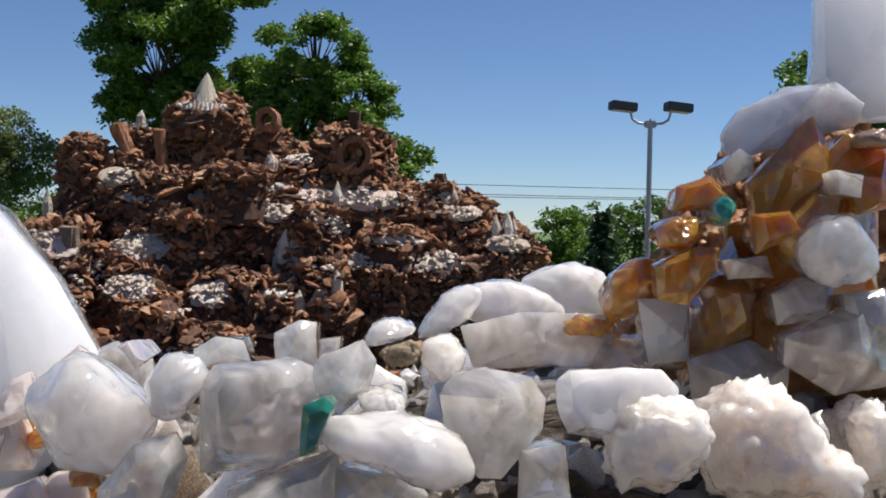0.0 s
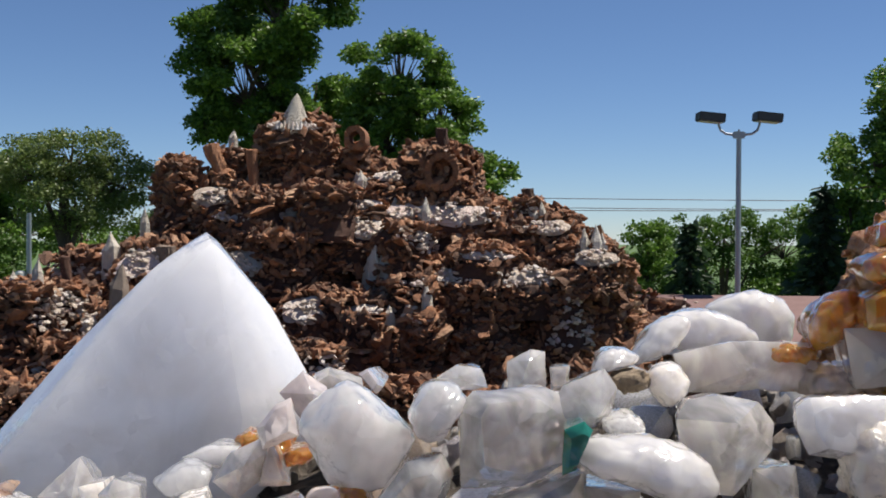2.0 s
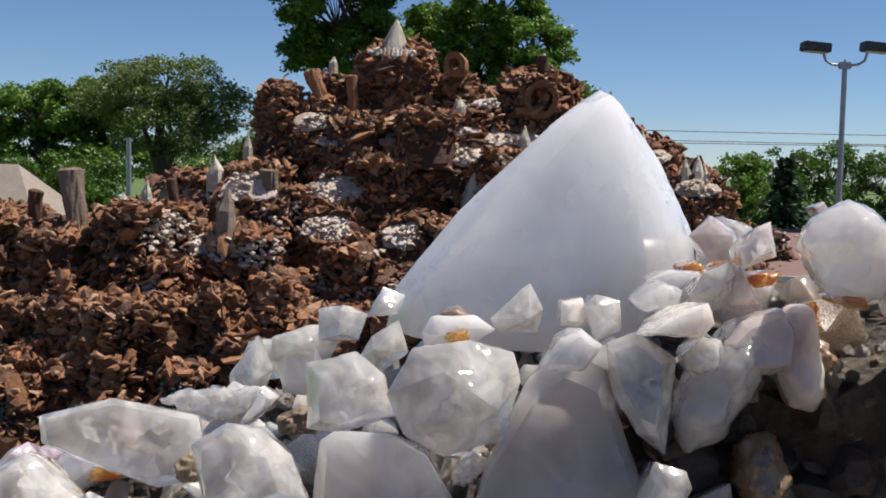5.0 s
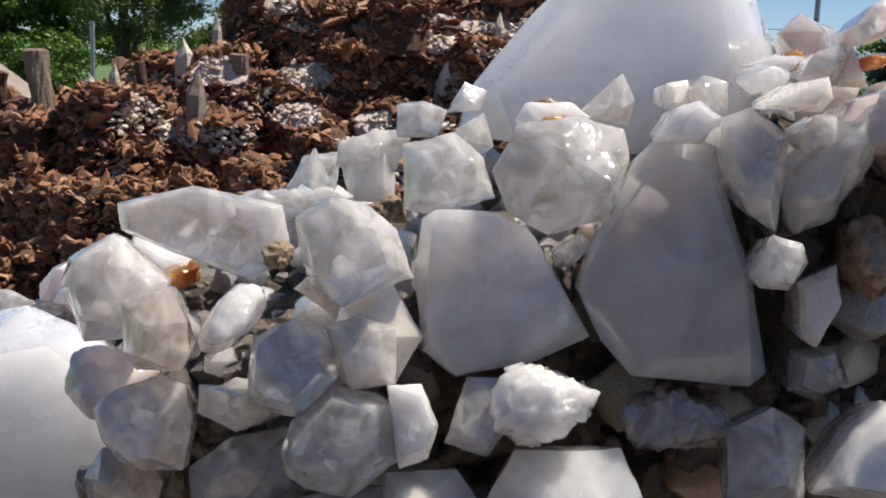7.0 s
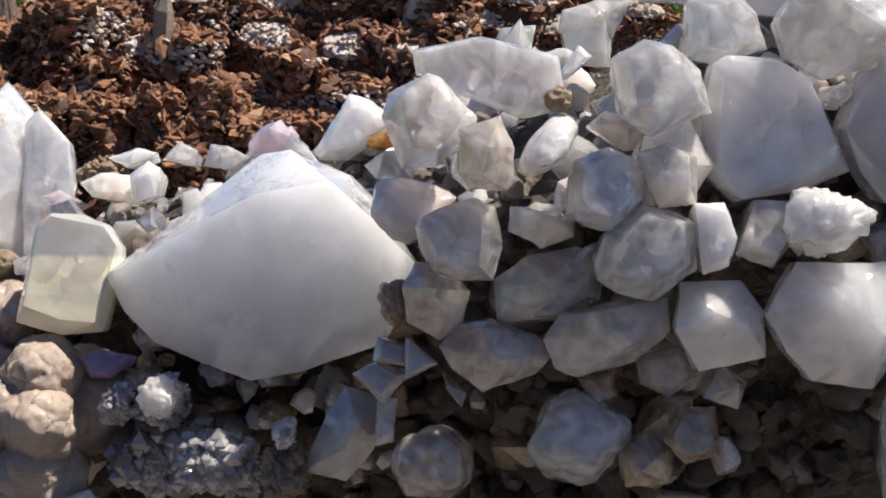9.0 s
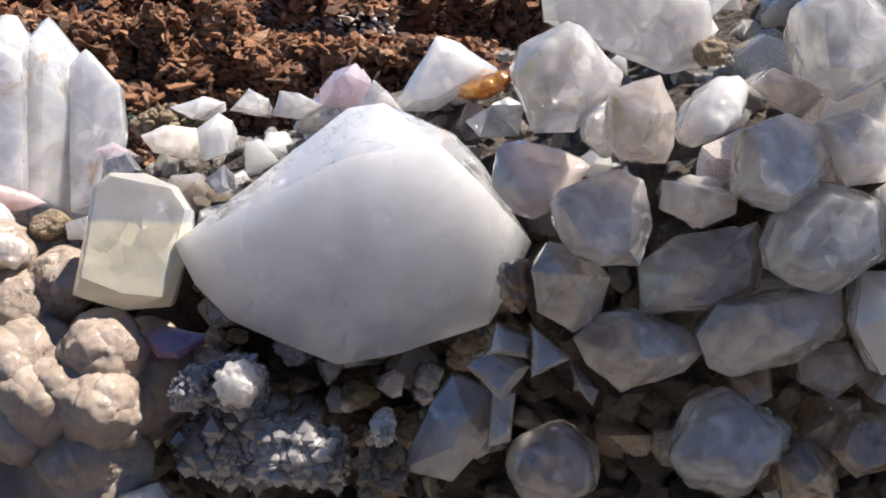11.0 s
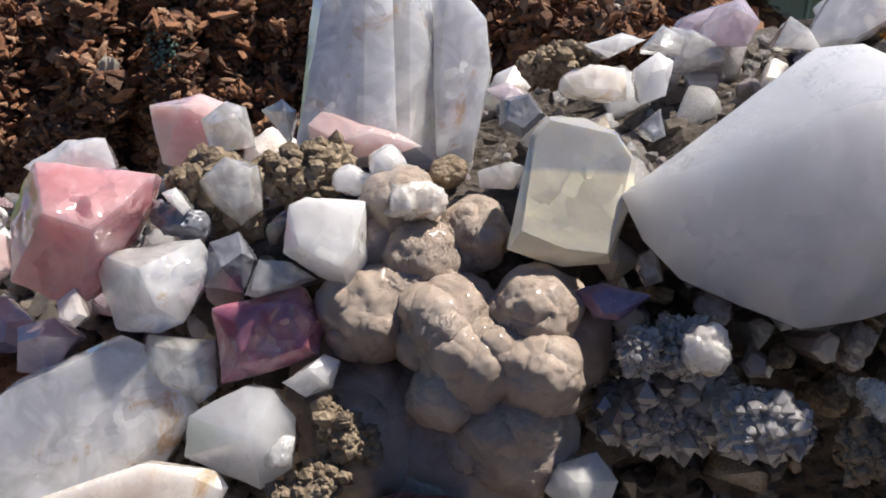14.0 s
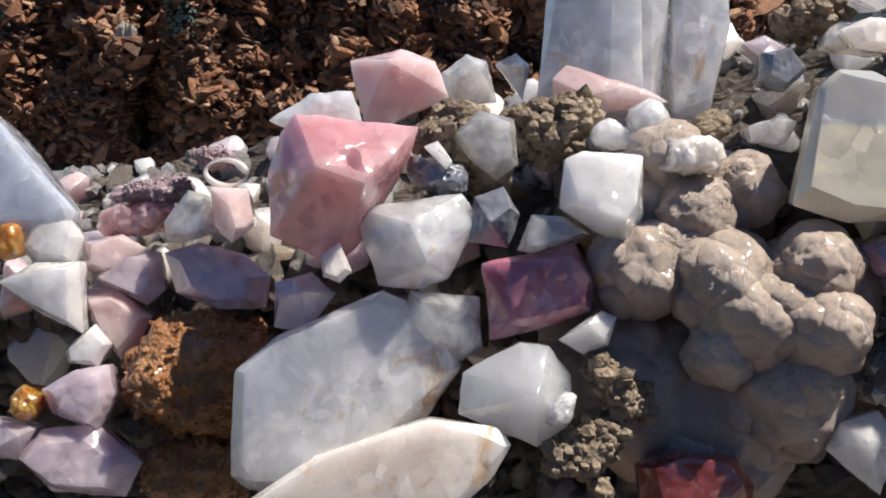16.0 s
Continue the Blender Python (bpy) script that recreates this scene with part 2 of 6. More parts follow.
needle = leaf("spruce_needles", (0.02, 0.045, 0.02), (0.055, 0.10, 0.045))


def plain(name, a, b, scale, rough, metal=0.0, bumpy=0.2):
    k = Mat(name)
    n1, n2 = k.noise(scale, 6, 0.7), k.noise(scale * 7, 3)
    col = k.mix(k.value(n1, 0, 1), a, b)
    col = k.mix(k.value(n2, 0, 0.4), col, tuple(c * 0.7 for c in a))
    k.bump(n2, bumpy, 0.01)
    return k.set(Base_Color=col, Roughness=rough, Metallic=metal)


pave_mat = plain("dark_bounce_paving", (0.13, 0.115, 0.10), (0.19, 0.17, 0.15), 1.2, 0.9)
grass_mat = plain("lawn", (0.05, 0.10, 0.02), (0.09, 0.15, 0.04), 1.5, 0.9)
roof_brown = plain("brown_shingles", (0.15, 0.085, 0.075), (0.20, 0.12, 0.105), 3, 0.85)
roof_grey = plain("grey_shingles", (0.22, 0.185, 0.155), (0.31, 0.27, 0.235), 3, 0.85)
paint_white = plain("white_paint", (0.72, 0.70, 0.66), (0.80, 0.79, 0.76), 4, 0.6)
steel = plain("galvanised_steel", (0.34, 0.36, 0.38), (0.42, 0.44, 0.46), 8, 0.45, 0.7)
lamp_dark = plain("dark_lamp_housing", (0.035, 0.035, 0.04), (0.06, 0.06, 0.06), 8, 0.5)
lens_mat = plain("lamp_lens", (0.55, 0.55, 0.52), (0.62, 0.62, 0.6), 8, 0.2)
wire_mat = plain("power_cable", (0.05, 0.05, 0.06), (0.07, 0.07, 0.08), 8, 0.6)


# ---- helpers for meshes ----
def part(name, bm, material, parent=None, label=""):
    """One mesh object from a bmesh, under parent if there is one."""
    me = bpy.data.meshes.new(name)
    bm.to_mesh(me)
    bm.free()
    me.materials.append(material)
    ob = new(name, me)
    ob.parent = parent
    return tagged(ob, label)


def joined(name, verts, faces, material, parent=None, smooth=False):
    me = bpy.data.meshes.new(name)
    me.from_pydata(verts, [], faces)
    me.materials.append(material)
    if smooth:
        me.polygons.foreach_set("use_smooth", [True] * len(me.polygons))
    ob = new(name, me)
    ob.parent = parent
    return ob


def tube(points, radii, sides=8):
    """A bent, tapered tube with closed ends, as a bmesh."""
    bm = bmesh.new()
    rings = []
    for i, (p, r) in enumerate(zip(points, radii)):
        p = Vector(p)
        way = (Vector(points[min(i + 1, len(points) - 1)]) - Vector(points[max(i - 1, 0)])).normalized()
        side = way.cross(Vector((0.3, 1, 0.1))).normalized()
        up = way.cross(side)
        rings.append([bm.verts.new(p + r * (math.cos(a) * side + math.sin(a) * up)) for a in (2 * math.pi * k / sides for k in range(sides))])
    for a, b in zip(rings, rings[1:]):
        for k in range(sides):
            bm.faces.new((a[k], a[(k + 1) % sides], b[(k + 1) % sides], b[k]))
    bm.faces.new(rings[0][::-1])
    bm.faces.new(rings[-1])
    bmesh.ops.recalc_face_normals(bm, faces=bm.faces)
    return bm


def box(x0, x1, y0, y1, z0, z1, bevel=0.0):
    bm = bmesh.new()
    bmesh.ops.create_cube(bm, size=1)
    for v in bm.verts:
        v.co = Vector((x0 + (v.co.x + 0.5) * (x1 - x0), y0 + (v.co.y + 0.5) * (y1 - y0), z0 + (v.co.z + 0.5) * (z1 - z0)))
    if bevel:
        bmesh.ops.bevel(bm, geom=bm.edges[:], offset=bevel, segments=2, affect="EDGES")
    return bm


# ---- ground ----
GROUND = -5.6
g = bmesh.new()
bmesh.ops.create_grid(g, x_segments=60, y_segments=60, size=900)
for v in g.verts:
    v.co.z = GROUND + 0.25 * noise.noise(v.co * 0.02)
tagged(part("ground", g, grass_mat), "mown green lawn round the rock mound", "ground", kind="structure")


# unseen paving, added over the lawn to keep bounce light low and neutral
g = bmesh.new()
bmesh.ops.create_grid(g, x_segments=40, y_segments=30, size=1)
for v in g.verts:
    v.co = Vector((v.co.x * 22, -4 + v.co.y * 20, GROUND + 0.30 + 0.02 * noise.noise(v.co * 9)))
tagged(part("pavement", g, pave_mat), "unseen dark paving added round the wall to limit bounce light", "pavement", kind="structure")


# unseen rock wall added behind the camera to cut the sky's fill light
g = bmesh.new()
bmesh.ops.create_grid(g, x_segments=120, y_segments=40, size=1)
for v in g.verts:
    x, z = v.co.x * 14 - 1, GROUND + (v.co.y + 1) * 3.6
    q = Vector((x, 0, z))
    v.co = Vector((x, -8.0 + 0.35 * noise.noise(q * 0.9) + 0.2 * noise.noise(q * 2.5), z))
ex = bmesh.ops.extrude_face_region(g, geom=g.faces[:])
for v in ex["geom"]:
    if isinstance(v, bmesh.types.BMVert):
        v.co.y -= 0.8
bmesh.ops.recalc_face_normals(g, faces=g.faces)
tagged(part("wall_back", g, wood_core), "unseen dark brown rock wall added to block sky light", "wall", kind="structure")


# ---- the crystal wall's core ----
def crest(x):
    """Front and back edge of the wall's crown at x: y and z of each."""
    fy = float(np.interp(-x, [-1.0, 0.0, 0.35, 0.7, 0.84, 1.0, 1.5, 2.2, 3.0], [0.66, 0.68, 0.68, 0.71, 0.80, 0.82, 0.86, 0.90, 0.95]))
    fz = float(np.interp(-x, [-1.0, -0.3, 0.0, 0.35, 0.6, 1.0, 1.5, 2.2, 3.0], [-0.17, -0.17, -0.17, -0.26, -0.36, -0.52, -0.71, -0.9, -1.0]))
    by = float(np.interp(-x, [-1.0, 0.0, 0.4, 0.7, 1.0, 1.5, 2.2, 3.0], [0.95, 0.98, 1.05, 1.06, 1.10, 1.12, 1.2, 1.3]))
    bz = float(np.interp(-x, [-1.0, -0.3, 0.0, 0.4, 0.7, 1.0, 1.5, 2.2, 3.0], [-0.12, -0.12, -0.14, -0.22, -0.32, -0.45, -0.63, -0.85, -1.0]))
    return fy, fz, by, bz


def wall_point(x, s):
    """A point of the core: s from 0 (foot of the front) over 1 (front edge) and 2 (back edge) to 3 (foot behind)."""
    fy, fz, by, bz = crest(x)
    if s <= 1:
        low = 1 - s
        z = fz - low * 0.65 if low < 0.8 else fz - 0.52 - (low - 0.8) * 5 * (fz - 0.52 - GROUND)
        return Vector((x, fy + 0.02 + 0.24 * low, z))
    if s <= 2:
        k = s - 1
        return Vector((x, fy + 0.02 + k * (by - fy), fz + k * (bz - fz)))
    k = s - 2
    return Vector((x, by + 0.04 * k, bz + k * (GROUND - bz)))


bm = bmesh.new()
rows_x = [1.0 - 0.02 * i for i in range(200)]
cols = [0.0, 0.2] + [0.2 + 0.02 * i for i in range(1, 100)] + [2.2, 2.5, 3.0]
grid = []
for x in rows_x:
    line = []
    for s in cols:
        p = wall_point(x, s)
        if 0.2 <= s <= 2.3:
            p += 0.022 * Vector((noise.noise(p * 22), noise.noise(p * 22 + Vector((9, 0, 0))), noise.noise(p * 22 + Vector((0, 9, 0)))))
            p += 0.008 * Vector((0, -abs(noise.noise(p * 70)), noise.noise(p * 75)))
        line.append(bm.verts.new(p))
    grid.append(line)
for a, b in zip(grid, grid[1:]):
    for k in range(len(cols) - 1):
        bm.faces.new((a[k], a[k + 1], b[k + 1], b[k]))
bm.faces.new(grid[0][::-1])
bm.faces.new(grid[-1])
bmesh.ops.recalc_face_normals(bm, faces=bm.faces)
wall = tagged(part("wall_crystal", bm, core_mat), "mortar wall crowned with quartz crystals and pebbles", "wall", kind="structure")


# ---- stones ----
KIND = {"quartz": "quartz_crystal", "calcite": "calcite_block", "mortar": "mortar_lump", "slate": "slate_shard", "pebble": "pebble", "shard": "stone_shard", "chip": "stone_chip"}
made = [0]
GOLD = (1 + math.sqrt(5)) / 2
ICO = [Vector(p).normalized() for a in (-1, 1) for b in (-GOLD, GOLD) for p in ((0, a, b), (a, b, 0), (b, 0, a))]
ICO_FACES = [q if (ICO[q[1]] - ICO[q[0]]).cross(ICO[q[2]] - ICO[q[0]]).dot(ICO[q[0]]) > 0 else q[::-1] for q in itertools.combinations(range(12), 3)
             if all((ICO[i] - ICO[j]).length < 1.1 for i, j in itertools.combinations(q, 2))]
placed = []


def stone(label, material, style, at, turn, thick, profile, front=()):
    """One cemented stone. front: corners of its near faces, in metres, where they are not left to chance. profile: 'angle:reach' of its corners, degrees and millimetres, round its broad face; thick: its depth in metres."""
    made[0] += 1
    rng = random.Random(made[0] * 7 + 3)
    corners = [(radians(float(a)), float(r) / 1000) for a, r in (q.split(":") for q in profile.split())]
    ring = [Vector((r * math.cos(a), 0, r * math.sin(a))) for a, r in corners]
    mid = sum(ring, Vector()) / len(ring)
    size = sum(r for _, r in corners) / len(corners)
    deep = max(0.75 * thick, 0.055)
    bm = bmesh.new()
    for p in ring:
        bm.verts.new(p + Vector((0, rng.uniform(-0.10, 0.06) * thick, 0)))
        bm.verts.new(mid + (p - mid) * 0.97 + Vector((0, rng.uniform(0.2, 0.35) * thick, 0)))
        bm.verts.new(mid + (p - mid) * rng.uniform(0.55, 0.75) + Vector((0, deep, 0)))
    lean = Vector((rng.uniform(-0.22, 0.22), 0, rng.uniform(-0.10, 0.28))) * size
    habit = rng.random()
    if front:
        for p in front:
            bm.verts.new(Vector(p))
    elif style == "cut" and habit < 0.30:
        a = rng.uniform(0.2, 2.9)
        for d in (-1, 1):
            bm.verts.new(mid + lean + Vector((math.cos(a), 0, math.sin(a))) * d * size * rng.uniform(0.25, 0.5) + Vector((0, -rng.uniform(0.35, 0.55) * thick, 0)))
    elif style == "cut" and habit < 0.45:
        bm.verts.new(mid + lean * 1.6 + Vector((0, -0.6 * thick, 0)))
    else:
        tip, push = {"cut": (0.66, 0.34), "slab": (0.86, 0.15)}.get(style, (0.58, 0.40))
        tx, tz = rng.uniform(-0.35, 0.35), rng.uniform(-0.1, 0.45)
        for p in ring:
            k = tip * rng.uniform(0.85, 1.12)
            slope = thick * push * (tx * (p.x - mid.x) + tz * (p.z - mid.z)) / size
            bm.verts.new(mid + lean * (1 - k) + (p - mid) * k + Vector((0, -push * thick + slope, 0)))
    bmesh.ops.convex_hull(bm, input=bm.verts)
    bmesh.ops.delete(bm, geom=[v for v in bm.verts if not v.link_faces], context="VERTS")
    bmesh.ops.dissolve_limit(bm, angle_limit=radians(7), verts=bm.verts, edges=bm.edges)
    bmesh.ops.triangulate(bm, faces=bm.faces)
    crisp = style in ("cut", "slab")
    limit = 0.11 if crisp else 0.10
    for _ in range(4 if crisp else 3):
        long = [e for e in bm.edges if e.calc_length() > size * limit]
        if not long:
            break
        bmesh.ops.subdivide_edges(bm, edges=long, cuts=1)
        bmesh.ops.triangulate(bm, faces=bm.faces)
        if not crisp:
            bmesh.ops.smooth_vert(bm, verts=bm.verts, factor=0.45, use_axis_x=True, use_axis_y=True, use_axis_z=True)
    if crisp:
        bmesh.ops.smooth_vert(bm, verts=bm.verts, factor=0.3 if style == "cut" else 0.22, use_axis_x=True, use_axis_y=True, use_axis_z=True)
    amp, freq = {"cut": (0.034, 1.5), "slab": (0.018, 1.1), "round": (0.10, 1.4), "rough": (0.16, 2.2), "lump": (0.16, 1.8)}[style]
    for v in bm.verts:
        v.co = mid + (v.co - mid) * (1.02 if crisp else 1.06)
    bm.normal_update()
    off = Vector((rng.uniform(0, 50), rng.uniform(0, 50), 0))
    for v in bm.verts:
        q = v.co / size
        d = amp * noise.noise(q * freq + off) + amp * 0.4 * noise.noise(q * freq * 3.3 + off)
        if style == "lump":
            cell = noise.voronoi(q * 3.4 + off)[0][0]
            d += 0.20 * (0.40 - cell) + 0.06 * noise.noise(q * 12 + off)
        if style == "round":
            d += 0.045 * noise.noise(q * 3.4 + off) + 0.018 * noise.noise(q * 9 + off)
        if style == "cut":
            cell = noise.voronoi(q * 2.1 + off)
            d += 0.03 * min(0.0, 0.25 - cell[0][0]) + 0.008 * noise.noise(q * 6 + off)
        if style == "rough":
            d += 0.09 * noise.noise(q * 7 + off)
        v.co += v.normal * d * size
    for e in bm.edges:
        e.smooth = len(e.link_faces) < 2 or e.calc_face_angle(0) < radians(20 if crisp else 50)
    for f in bm.faces:
        f.smooth = True
    if style == "lump" and material is not cream:
        bm.normal_update()
        near = [v for v in bm.verts if v.normal.y < 0.35]
        lo, hi = (0.05, 0.28) if material in (matrix, bluegrey) else (0.03, 0.07)
        seeds = [(v.co.copy(), v.normal.copy()) for v in rng.sample(near, min(len(near), 170 if lo > 0.04 else 320))]
        for at_, up in seeds:
            r = size * rng.uniform(lo, hi) * (0.7 + 0.5 * rng.random() ** 3)
            axis = (up + Vector((rng.gauss(0, 0.5), rng.gauss(0, 0.5), rng.gauss(0, 0.5)))).normalized()
            long = rng.uniform(0.9, 1.8)
            vs = []
            for c in ICO:
                p = Vector(c) * rng.uniform(0.75, 1.2)
                vs.append(bm.verts.new(at_ + (p + axis * p.dot(axis) * (long - 1)) * r))
            for a, b, c in ICO_FACES:
                bm.faces.new((vs[a], vs[b], vs[c]))
    name = next((v for k, v in KIND.items() if k in label), "stone")
    ob = part(name, bm, material)
    ob.matrix_world = pose(*at, *turn)
    placed.append((Vector(at), size))
    return tagged(ob, label + (", set in the wall" if len(label.split()) < 8 else ""), "stone" if name in ("stone", "pebble", "stone_shard", "stone_chip", "mortar_lump", "slate_shard") else "crystal", "stones set in the wall")


stone("large milky quartz point rising like a white pyramid", milky, "slab", (-0.437, 0.928, -0.106), (-2, -0, 9), 0.220, "26:124 60:131 67:134 83:92 178:83 207:161 217:190 239:144 321:148 337:162 355:148",
      ((0.062, -0.03, 0.114), (0.092, -0.055, -0.04), (0.080, -0.060, -0.13), (-0.100, -0.060, -0.12), (-0.118, -0.045, -0.075)))
stone("boxy clear quartz crystal with frosted faces", clear, "cut", (-0.096, 0.626, -0.105), (-2, -0, 9), 0.053, "25:41 58:33 138:37 160:39 225:49 275:35 340:44")
stone("small pinkish grey quartz chip", pinkgrey, "cut", (-0.204, 0.743, -0.091), (-1, -1, -0), 0.015, "101:10 149:11 291:10 338:10")
stone("clear quartz crystal with a faint violet tint", clear, "cut", (-0.134, 0.696, -0.082), (-1, -1, -0), 0.015, "30:15 114:11 177:18 212:18 341:19")
stone("upright pale clear quartz prism", clear, "cut", (-0.090, 0.708, -0.079), (-1, -1, -0), 0.022, "49:20 81:17 148:16 228:20 295:18 325:17")
stone("small dark smoky quartz chip", smoky, "cut", (-0.067, 0.696, -0.080), (-1, -1, -0), 0.011, "51:11 135:10 234:11 300:10")
stone("sunlit snow white quartz pebble", white, "round", (-0.030, 0.689, -0.068), (-1, -1, -0), 0.018, "16:18 71:11 146:13 196:18 220:16 270:5 353:16")
stone("clear quartz crystal lying on its side", clear, "cut", (-0.056, 0.629, -0.087), (-1, -1, -0), 0.035, "23:24 57:26 139:15 188:21 203:24 274:22 340:19")
stone("crumbly brown mortar lump", matrix, "rough", (-0.021, 0.665, -0.078), (-1, -1, -0), 0.015, "45:13 171:16 230:12 345:16")
stone("rounded cream calcite pebble", cream, "round", (0.004, 0.669, -0.081), (-1, -1, -0), 0.024, "16:15 74:17 137:19 196:15 262:16 326:14")
stone("rough white quartz lump", white, "rough", (-0.030, 0.620, -0.100), (-1, -1, -0), 0.013, "0:15 63:9 162:16 208:13 326:14")
stone("deep green glassy crystal wedged between white stones", green, "cut", (-0.061, 0.573, -0.105), (-1, -1, -0), 0.014, "48:14 75:16 126:13 240:18 268:13")
stone("long rounded white quartz roll", white, "round", (-0.018, 0.580, -0.119), (-1, -1, -0), 0.035, "12:33 63:20 145:36 162:43 177:41 185:32 294:21 322:33 342:43")
stone("large clear quartz crystal with bright glints", clear, "cut", (0.032, 0.626, -0.111), (-1, -1, -0), 0.048, "24:33 51:33 98:31 130:36 151:34 185:27 255:32 278:31 355:28")
stone("blocky white quartz stone", white, "cut", (0.092, 0.566, -0.089), (-1, -1, -0), 0.029, "14:32 39:28 145:30 161:33 181:31 212:30 265:18 353:30")
stone("sunlit white quartz boulder", white, "round", (0.053, 0.829, -0.058), (-1, -1, -0), 0.027, "7:31 93:21 152:32 188:46 239:23 344:47")
stone("white quartz boulder beside others", white, "round", (0.008, 0.759, -0.062), (-1, -1, -0), 0.027, "36:32 86:21 181:18 217:32 324:14")
stone("domed snow white quartz boulder", white, "round", (0.105, 0.934, -0.058), (-1, -1, -0), 0.037, "29:42 90:29 165:44 257:29 329:49")
stone("grey translucent quartz slab", grey, "cut", (0.066, 0.738, -0.076), (-1, -1, -0), 0.030, "23:47 139:26 169:52 203:46 337:43 357:51")
stone("small golden calcite shard", amber, "rough", (0.100, 0.728, -0.064), (-1, -1, -0), 0.013, "2:19 127:10 177:19 205:19 337:17")
stone("dark smoky quartz rubble", smoky, "rough", (0.133, 0.739, -0.084), (-1, -1, -0), 0.018, "23:28 161:35 200:32 341:35")
stone("rounded amber coloured quartz knob", amber, "round", (0.128, 0.729, -0.040), (-1, -1, -0), 0.039, "11:24 68:25 141:19 195:24 233:28 264:21")
stone("translucent golden quartz knob", amber, "cut", (0.151, 0.681, -0.029), (-1, -1, -0), 0.027, "10:18 41:26 75:18 160:21 217:23 272:17")
stone("orange quartz knob", amber, "round", (0.149, 0.690, -0.003), (-1, -1, -0), 0.021, "38:17 102:12 160:16 210:17 274:12 353:15")
stone("orange quartz chunk", amber, "cut", (0.163, 0.702, 0.022), (-1, -1, -0), 0.018, "61:13 163:16 214:20 285:10 356:17")
stone("clear quartz crystal stained yellow", clear, "cut", (0.190, 0.715, 0.040), (-1, -1, -0), 0.017, "28:12 90:12 168:11 246:13 330:10")
stone("tall iron-stained amber quartz spire", amber, "cut", (0.222, 0.714, 0.036), (-1, -1, -0), 0.040, "34:30 70:43 190:25 246:44 263:33 339:23")
stone("upright amber quartz column", amber, "cut", (0.189, 0.746, -0.055), (-1, -1, -0), 0.090, "48:38 82:51 166:24 243:56 311:32")
stone("upright amber quartz column", amber, "cut", (0.212, 0.729, -0.062), (-1, -1, -0), 0.016, "69:29 116:23 253:29 291:18")
stone("orange quartz chunk", amber, "cut", (0.207, 0.689, -0.001), (-1, -1, -0), 0.022, "0:16 57:16 146:19 228:18")
stone("iron-stained quartz mass", amber, "cut", (0.244, 0.754, -0.006), (-1, -1, -0), 0.057, "25:57 59:41 135:13 169:52 203:52 255:37 324:62")
stone("dark green glassy pebble", green, "round", (0.170, 0.668, 0.011), (-1, -1, -0), 0.014, "26:9 90:11 153:9 233:11 287:11")
stone("rounded white quartz crystal", milkgrey, "round", (0.239, 0.671, -0.011), (-1, -1, -0), 0.039, "9:25 71:24 120:25 178:24 205:25 263:23 324:28")
stone("brown smoky quartz prism", smoky, "cut", (0.190, 0.689, -0.023), (-1, -1, -0), 0.013, "32:14 164:16 212:14 338:17")
stone("grey quartz chunk", grey, "cut", (0.223, 0.685, -0.043), (-1, -1, -0), 0.023, "29:23 93:15 167:20 225:21 329:19")
stone("dark clear quartz crystal with bright glints", smoky, "cut", (0.246, 0.679, -0.068), (-1, -1, -0), 0.049, "50:39 85:24 174:36 200:38 260:31 326:43")
stone("bluish quartz chunk", bluegrey, "cut", (0.261, 0.672, -0.049), (-1, -1, -0), 0.024, "65:17 146:21 197:17 319:23")
stone("bluish clear quartz crystal on the cluster's top", blueclear, "cut", (0.227, 0.728, 0.072), (-1, -1, -0), 0.041, "13:47 43:37 105:21 168:35 191:46 204:48 219:40 319:17 355:42")
stone("milky quartz pillar standing on the cluster", milky, "slab", (0.286, 0.754, 0.129), (-1, -1, -0), 0.050, "63:62 125:59 217:45 264:56 303:64")
stone("golden quartz chunk", amber, "cut", (0.265, 0.715, 0.046), (-1, -1, -0), 0.027, "41:23 112:19 198:30 229:22 329:33")
stone("golden quartz chunk", amber, "cut", (0.270, 0.693, 0.028), (-1, -1, -0), 0.028, "75:18 160:20 235:21 331:22")
stone("flat brown pebble", brown, "round", (0.270, 0.684, 0.058), (-1, -1, -0), 0.013, "88:7 167:13 206:16 333:16")
stone("milky quartz column", milky, "cut", (0.144, 0.712, -0.066), (-1, -1, -0), 0.027, "53:26 129:27 244:23 312:25")
stone("knobbly cream quartz lump", cream, "lump", (0.112, 0.553, -0.108), (-1, -1, -0), 0.039, "1:26 44:29 86:24 129:28 161:28 225:34 305:26")
stone("knobbly cream quartz lump", cream, "lump", (0.193, 0.617, -0.118), (-1, -1, -0), 0.054, "55:19 86:28 124:41 151:49 216:56 323:56 343:44")
stone("knobbly cream quartz lump with amber stains", cream, "lump", (0.259, 0.655, -0.123), (-1, -1, -0), 0.034, "82:32 145:26 255:32 304:38")
stone("clear quartz chunk", clear, "cut", (0.060, 0.614, -0.136), (-1, -1, -0), 0.024, "53:19 136:18 226:21 318:20")
stone("grey quartz chunk", grey, "cut", (-0.038, 0.610, -0.145), (-1, -1, -0), 0.017, "24:19 147:20 212:20 322:18")
stone("yellow ochre stained stone", amber, "rough", (-0.282, 0.766, -0.145), (-1, -1, -0), 0.020, "27:15 63:14 152:15 233:16 313:17")
stone("clear quartz cluster with grey shadows", clear, "cut", (-0.259, 0.922, -0.135), (-2, -0, 9), 0.045, "47:32 102:35 125:35 174:28 215:31 266:34 344:29")
stone("smooth rounded milky quartz point", milkgrey, "round", (-0.201, 0.644, -0.110), (-2, -0, 9), 0.065, "50:27 99:34 133:30 175:36 244:38 293:45 355:44")
